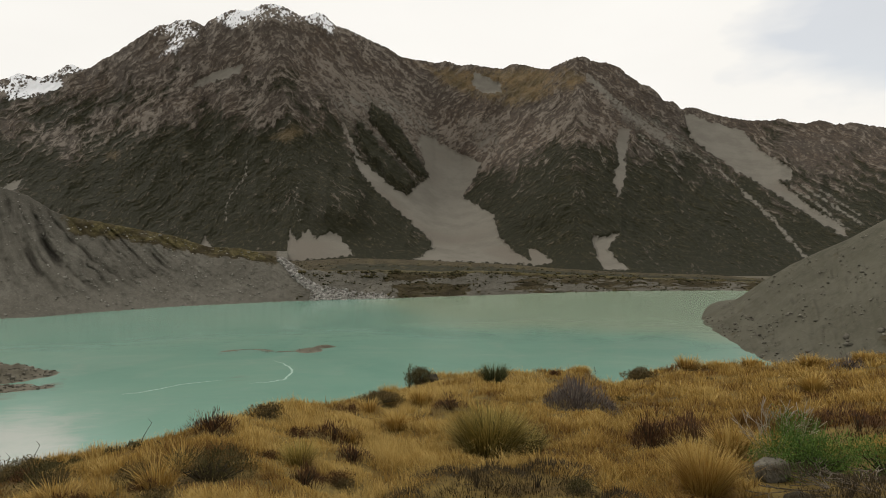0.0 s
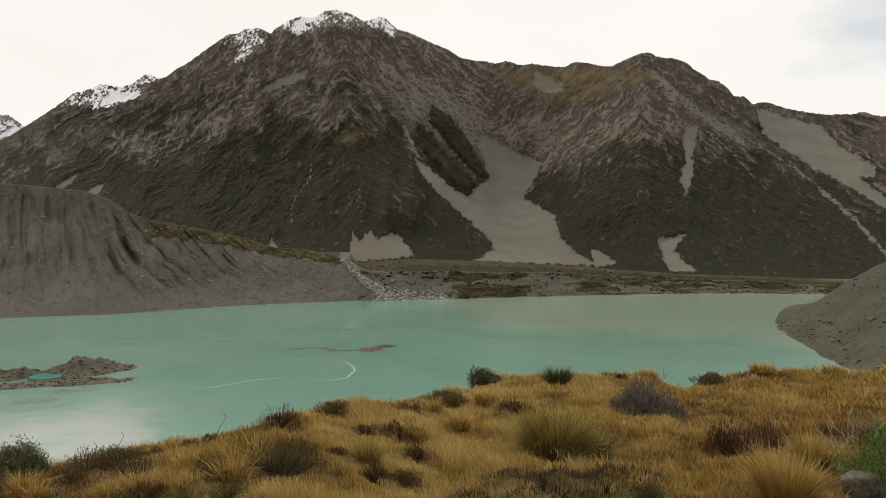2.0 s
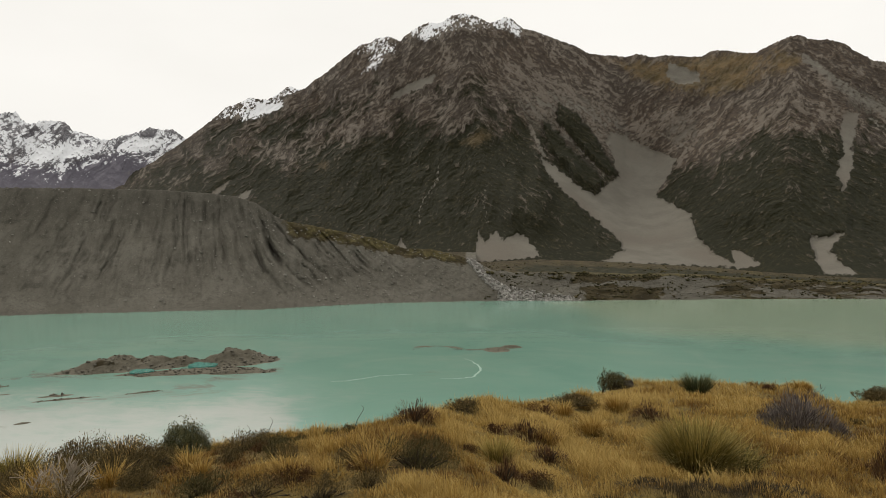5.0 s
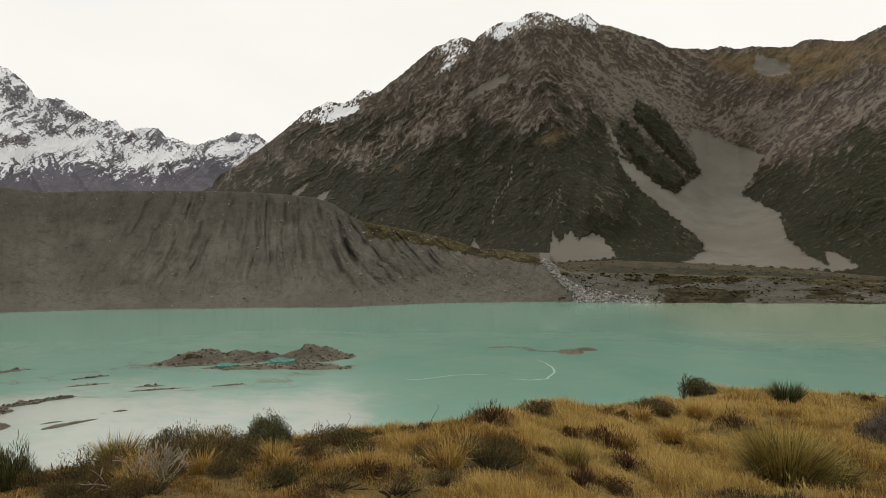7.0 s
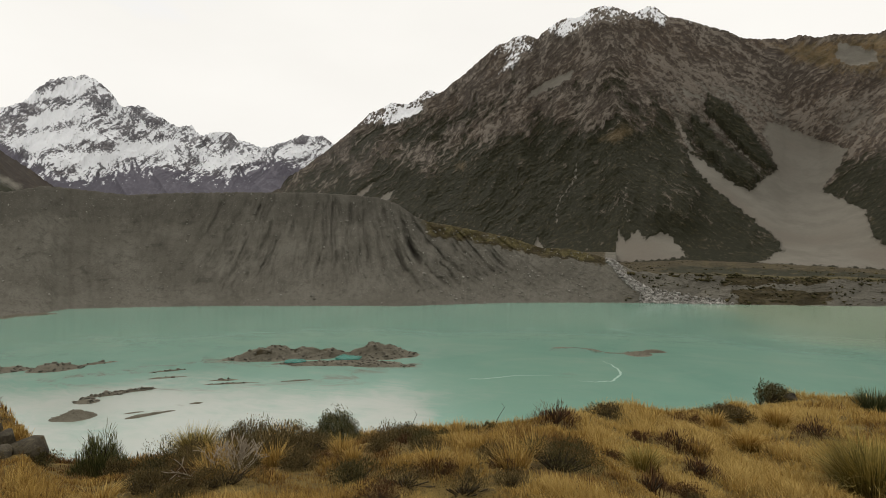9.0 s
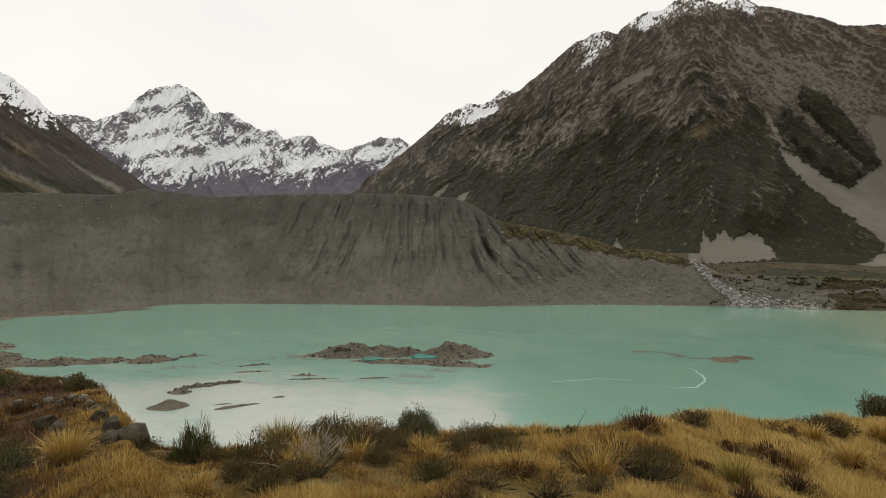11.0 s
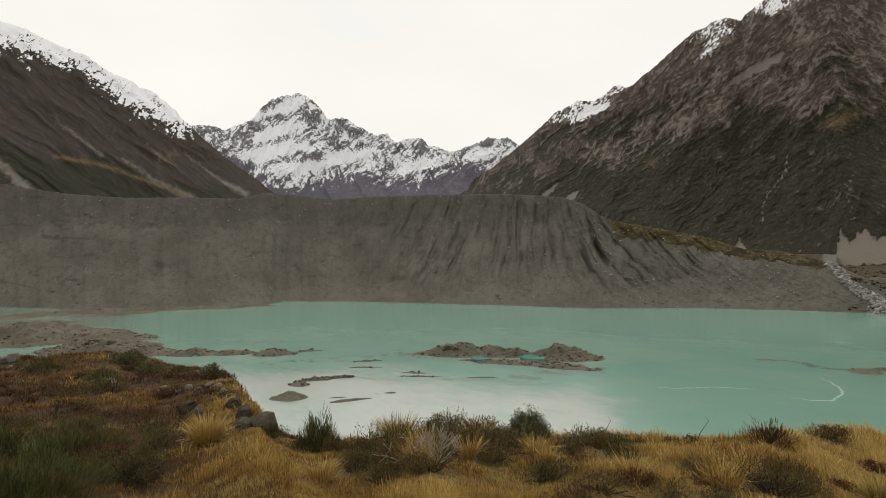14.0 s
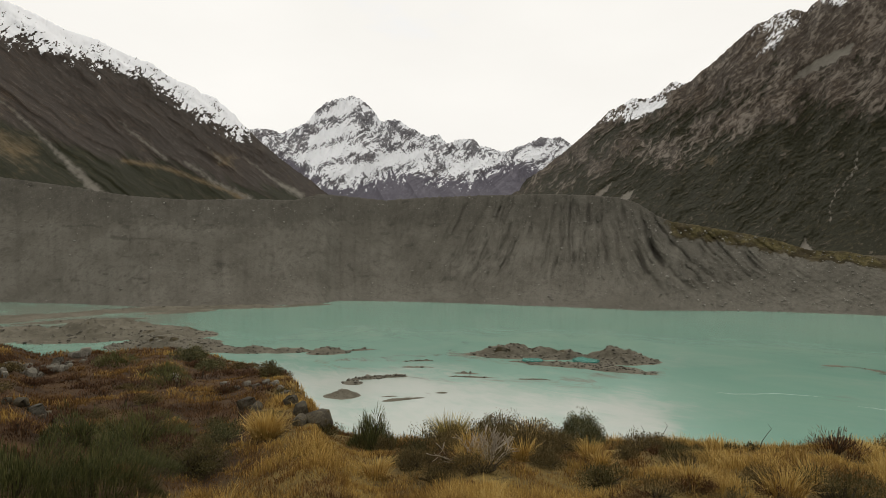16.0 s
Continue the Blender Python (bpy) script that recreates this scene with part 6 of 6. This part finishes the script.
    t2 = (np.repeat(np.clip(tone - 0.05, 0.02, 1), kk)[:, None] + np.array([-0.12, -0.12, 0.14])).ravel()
    f = np.vstack([f, np.arange(3 * m).reshape(-1, 3) + len(v)])
    v, t = np.vstack([v, v2]), np.concatenate([t, t2])
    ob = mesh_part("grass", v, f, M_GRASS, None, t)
    tagged(ob, "dry golden brown alpine grass covering the hillside", "grass", kind="stuff")


build_grass()

# ---- gravel islands and bars in the lake ----
def bar(name, label, az, d, mounds, stones=0, seed=0, cell=1.2, rough=0.5, stone_size=(0.5, 1.6), category="gravel bar"):
    """Low ground in the lake from mounds: across, away, half width, half depth, height, turn."""
    w = max(abs(m[0]) + m[2] * 1.6 for m in mounds)
    t = max(abs(m[1]) + max(m[3], m[2] * abs(math.sin(radians(m[5])))) * 1.6 for m in mounds)
    nx, ny = min(int(2 * w / cell), 260), min(int(2 * t / cell), 120)
    X, Y = np.meshgrid(np.linspace(-w, w, nx), np.linspace(-t, t, ny))
    Z = np.full(X.shape, -0.9)
    for mx, my, hw, hd, hh, turn in mounds:
        c, s_ = math.cos(radians(turn)), math.sin(radians(turn))
        u, v = ((X - mx) * c + (Y - my) * s_) / hw, (-(X - mx) * s_ + (Y - my) * c) / hd
        r2 = u * u + v * v + 0.35 * fbm(X * 0.09 + seed, Y * 0.14, 4, seed)
        Z = np.maximum(Z, (hh + 0.6) * np.exp(-1.6 * np.maximum(r2, 0)) * (1.15 - 0.15 * r2) - 0.6)
    Z = Z + rough * 0.4 * fbm(X * 0.35, Y * 0.35, 4, seed + 5) * smooth(Z, -0.3, 0.6)
    me = grid_mesh(name, X, Y, Z, M_BAR, {"veg": 0.62 * smooth(fbm(X * 0.06, Y * 0.1, 3, seed + 9), 0.1, 0.5) * smooth(Z, 1.6, 3.0)})
    ob = new(name, me)
    a = radians(az)
    ob.location = (d * math.sin(a), d * math.cos(a), LAKE)
    ob.rotation_euler = (0, 0, -a)
    tagged(ob, label, category, "gravel bars in the lake")
    if stones:
        rng = np.random.default_rng(seed)
        k = rng.choice(np.flatnonzero((Z > 0.05).ravel()), stones)
        p = np.stack([X.ravel()[k] + rng.normal(0, 0.4, stones), Y.ravel()[k] + rng.normal(0, 0.4, stones), Z.ravel()[k] + 0.1], 1)
        v, f = stone_field(p, rng.uniform(*stone_size, stones) * (0.5 + rng.random(stones) ** 3), seed)
        st = mesh_part("stone_scatter", v, f, M_STONE, ob)
        tagged(st, "scattered grey stones", kind="stuff")
    return ob


isle = bar("gravel_island", "stony gravel island with two turquoise pools", -39.0, 358, [(-36, 14, 22, 11, 5.4, 0), (-16, 14, 18, 10, 4.6, 0), (-3, 16, 13, 8, 3.8, 0), (25, 12, 20, 13, 6.3, 0), (2, -10, 44, 10, 1.0, -6), (24, -20, 26, 7, 0.9, -12), (-50, 10, 24, 3, 0.5, 10)], 1000, 3, 0.9, category="island")


def pool(parent, x, y, z, rx, ry, seed):
    bm = bmesh.new()
    vs = []
    for k in range(28):
        a = 2 * math.pi * k / 28
        r = 1 + 0.22 * noise.noise(Vector((math.cos(a) * 1.5, math.sin(a) * 1.5, seed)))
        vs.append(bm.verts.new((x + rx * r * math.cos(a), y + ry * r * math.sin(a), z)))
    f = bm.faces.new(vs)
    ext = bmesh.ops.extrude_face_region(bm, geom=[f])
    bmesh.ops.translate(bm, verts=[g for g in ext["geom"] if isinstance(g, bmesh.types.BMVert)], vec=(0, 0, -2.5))
    bmesh.ops.recalc_face_normals(bm, faces=bm.faces[:])
    part("pool", bm, M_POOL, parent, "small clear turquoise pool")


def pool_material():
    n = Nodes("pool_water")
    return n.finish(n.mix(n.noise(0.2, 3), (0.055, 0.22, 0.185), (0.08, 0.27, 0.225)), 0.12, spec=0.5)


M_POOL = pool_material()
pool(isle, 8, 2.0, 1.35, 7.5, 8.0, 2)
pool(isle, -22, -3.0, 1.0, 6.0, 5.0, 5)

bar("gravel_bar", "thin sand bar just above the water", -12.0, 392, [(0, -2, 9, 10, 1.4, 0), (9, 9, 9, 6, 1.0, 15), (-45, 8, 14, 2.5, 0.35, 30), (-28, 6, 14, 2.5, 0.35, -35), (-12, -2, 12, 2.5, 0.3, 5)], 80, 7, 0.8, stone_size=(0.3, 0.8))
bar("gravel_bar", "pale cone of gravel beside silt flats", -59.7, 274, [(0, 0, 8, 7, 2.2, 0)], 30, 11, 0.5, stone_size=(0.3, 0.7))
bar("gravel_bar", "stony spit in the pale silt", -58.3, 302, [(-3, -4, 5, 6, 1.2, 60), (6, 6, 14, 4, 0.7, 10), (18, 8, 12, 3, 0.4, 0)], 160, 12, 0.6)
bar("gravel_bar", "flat grey gravel bar in the pale silt", -54.2, 265, [(0, 0, 14, 3, 0.45, 18), (-6, 5, 8, 2, 0.25, 5)], 0, 13, 0.6)
bar("gravel_bar", "small flat gravel bar in the pale silt", -50.7, 276, [(0, 0, 5, 2, 0.3, 0)], 0, 14, 0.5)
bar("gravel_bar", "small stony bar awash in silty water", -51.0, 330, [(-10, 4, 16, 3, 0.35, 0), (14, -12, 14, 3, 0.3, -8)], 20, 15, 0.7)
bar("gravel_bar", "thin line of stones awash in the lake", -45.0, 307, [(-14, 2, 20, 1.8, 0.3, -3), (14, 0, 16, 1.6, 0.25, 0)], 50, 16, 0.6, stone_size=(0.4, 1.0))
bar("gravel_bar", "low gravel bar awash beyond the silt", -53.0, 352, [(0, 0, 16, 2.2, 0.3, 6)], 20, 19, 0.7)
bar("gravel_spit", "stony spit of dark gravel reaching into the lake", -66.5, 398, [(-62, 40, 30, 22, 5.0, 0), (-34, 14, 24, 12, 3.2, -20), (-6, 0, 20, 8, 2.6, -12), (14, -6, 14, 6, 2.8, 0), (37, -16, 13, 7, 3.2, 0), (56, -12, 16, 3, 0.5, 6)], 900, 17, 1.1, 0.8, (0.6, 2.0))
bar("gravel_flat", "wide mound of grey gravel beside the lake", -79.0, 515, [(0, 0, 46, 34, 9.0, 0), (-50, 10, 40, 26, 6.0, 0), (40, -28, 30, 22, 5.5, -25), (-100, 10, 50, 24, 5.0, 0)], 900, 18, 2.2, 0.8, (0.6, 2.2))
bar("gravel_flat", "braided gravel flat with shallow channels", -78.5, 640, [(-60, 20, 66, 24, 1.7, 4), (20, 40, 66, 20, 1.6, -4), (60, 8, 40, 15, 1.3, 10), (-20, -34, 56, 13, 1.4, 0), (-110, -10, 56, 22, 1.8, 0), (84, 42, 46, 12, 1.6, -12)], 200, 23, 2.4, 0.6, (0.5, 1.6))
bar("gravel_flat", "low gravel shore below the moraine wall", -68.5, 676, [(0, 0, 60, 12, 2.5, -4), (70, 8, 30, 8, 1.4, 0), (-70, 4, 50, 14, 2.5, -6)], 240, 24, 2.2, 0.8, (0.6, 1.8))


def foam(points, width, seed):
    """A ribbon of pale foam on the water."""
    pts = [Vector((d * math.sin(radians(a)), d * math.cos(radians(a)), LAKE + 0.03)) for a, d in points]
    bm = bmesh.new()
    rows = []
    n = 12 * (len(pts) - 1)
    for k in range(n + 1):
        u = k / 12
        i = min(int(u), len(pts) - 2)
        p = pts[i].lerp(pts[i + 1], u - i)
        dv = (pts[i + 1] - pts[i]).normalized()
        wob = 1.6 * noise.noise(Vector((k * 0.21, seed, 0)))
        s_ = Vector((-dv.y, dv.x, 0))
        ww = width * (0.35 + 0.65 * abs(noise.noise(Vector((k * 0.33, seed, 4))))) * min(1, 4 * (k + 1) / n, 4 * (n + 1 - k) / n)
        rows.append((bm.verts.new(p + s_ * (wob - ww)), bm.verts.new(p + s_ * (wob + ww))))
    for (a, b), (c, e) in zip(rows, rows[1:]):
        bm.faces.new((a, b, e, c))
    me = bpy.data.meshes.new("foam_streak")
    bm.to_mesh(me)
    bm.free()
    me.materials.append(M_FOAM)
    tagged(new("foam_streak", me), "thin pale streak of foam on the lake", "foam streak", "foam streaks")


def foam_material():
    n = Nodes("foam")
    return n.finish(n.mix(n.step(n.noise(0.5, 5, 0.7), 0.35, 0.6), (0.185, 0.315, 0.25), (0.26, 0.37, 0.305)), 0.4)


M_FOAM = foam_material()
foam([(-27.1, 303), (-24.8, 306), (-22.7, 314), (-19.4, 317)], 0.9, 1)
foam([(-17.2, 306), (-15.6, 306), (-14.3, 309), (-13.6, 322), (-13.5, 333), (-14.0, 347), (-15.0, 361)], 1.2, 2)


# ---- boulders of the river mouth and the wall ----
def scatter_on(key, name, label, pick, count, size, seed, material):
    A, D, Z, S = SURFACE[key]
    rng = np.random.default_rng(seed)
    w = pick(A, D, Z, S).ravel()
    k = rng.choice(len(w), count, p=w / w.sum())
    a, d = np.radians(A.ravel()[k] + rng.uniform(-0.05, 0.05, count)), D.ravel()[k]
    s_ = rng.uniform(*size, count) * (0.45 + 0.9 * rng.random(count) ** 3)
    v, f = stone_field(np.stack([d * np.sin(a), d * np.cos(a), Z.ravel()[k] + s_ * 0.1], 1), s_, seed)
    ob = mesh_part(name, v, f, material)
    tagged(ob, label, "boulders", kind="stuff")


scatter_on("far_shore", "river_boulders", "pale boulders filling the mouth of a dry stream", lambda A, D, Z, S: (S < 1.06) * (along(A, S * 6, [(-14.3, 6.3), (-13.6, 5.2), (-12.6, 3.8), (-11.4, 2.6), (-10.8, 1.0)], 0.42, 0.3) + 0.55 * inside(A, S * 6, [(-11.8, 3.0), (-9.8, 2.6), (-7.5, 1.6), (-5.4, 1.4), (-4.6, 0.2), (-11.6, 0.2)], 0.5)), 2600, (1.6, 4.4), 5, M_PALE)
scatter_on("far_shore", "wall_boulders", "grey boulders scattered on the moraine wall", lambda A, D, Z, S: (S < 1.0) * (S > 0.05) * (A < -12) * (0.25 + smooth(A, -50, -25) + 0.9 * smooth(S, 0.72, 0.9)) * (A < -16), 2000, (0.7, 2.9), 6, M_TILL)
scatter_on("far_shore", "bank_boulders", "grey stones along the far bank", lambda A, D, Z, S: (S < 0.9) * (S > 0.04) * (A > -12), 900, (1.0, 2.2), 9, M_STONE)
scatter_on("east_moraine", "slope_boulders", "grey boulders scattered on the gravel slope", lambda A, D, Z, S: (A < 40) * (Z > LAKE + 0.5) * smooth(fbm(A * 1.1, Z * 0.12, 3, 177), -0.15, 0.45), 900, (0.5, 2.6), 7, M_STONE)
scatter_on("far_shore", "valley_scrub", "dark scrub dotted over the far bank and valley floor", lambda A, D, Z, S: (A > -13.2) * (S > 0.12) * (S < 1.75) * (0.4 + (S > 0.8)) * smooth(fbm(A * 0.5, S * 9, 3, 190), -0.2, 0.3), 3200, (1.4, 4.2), 15, M_SCRUB)
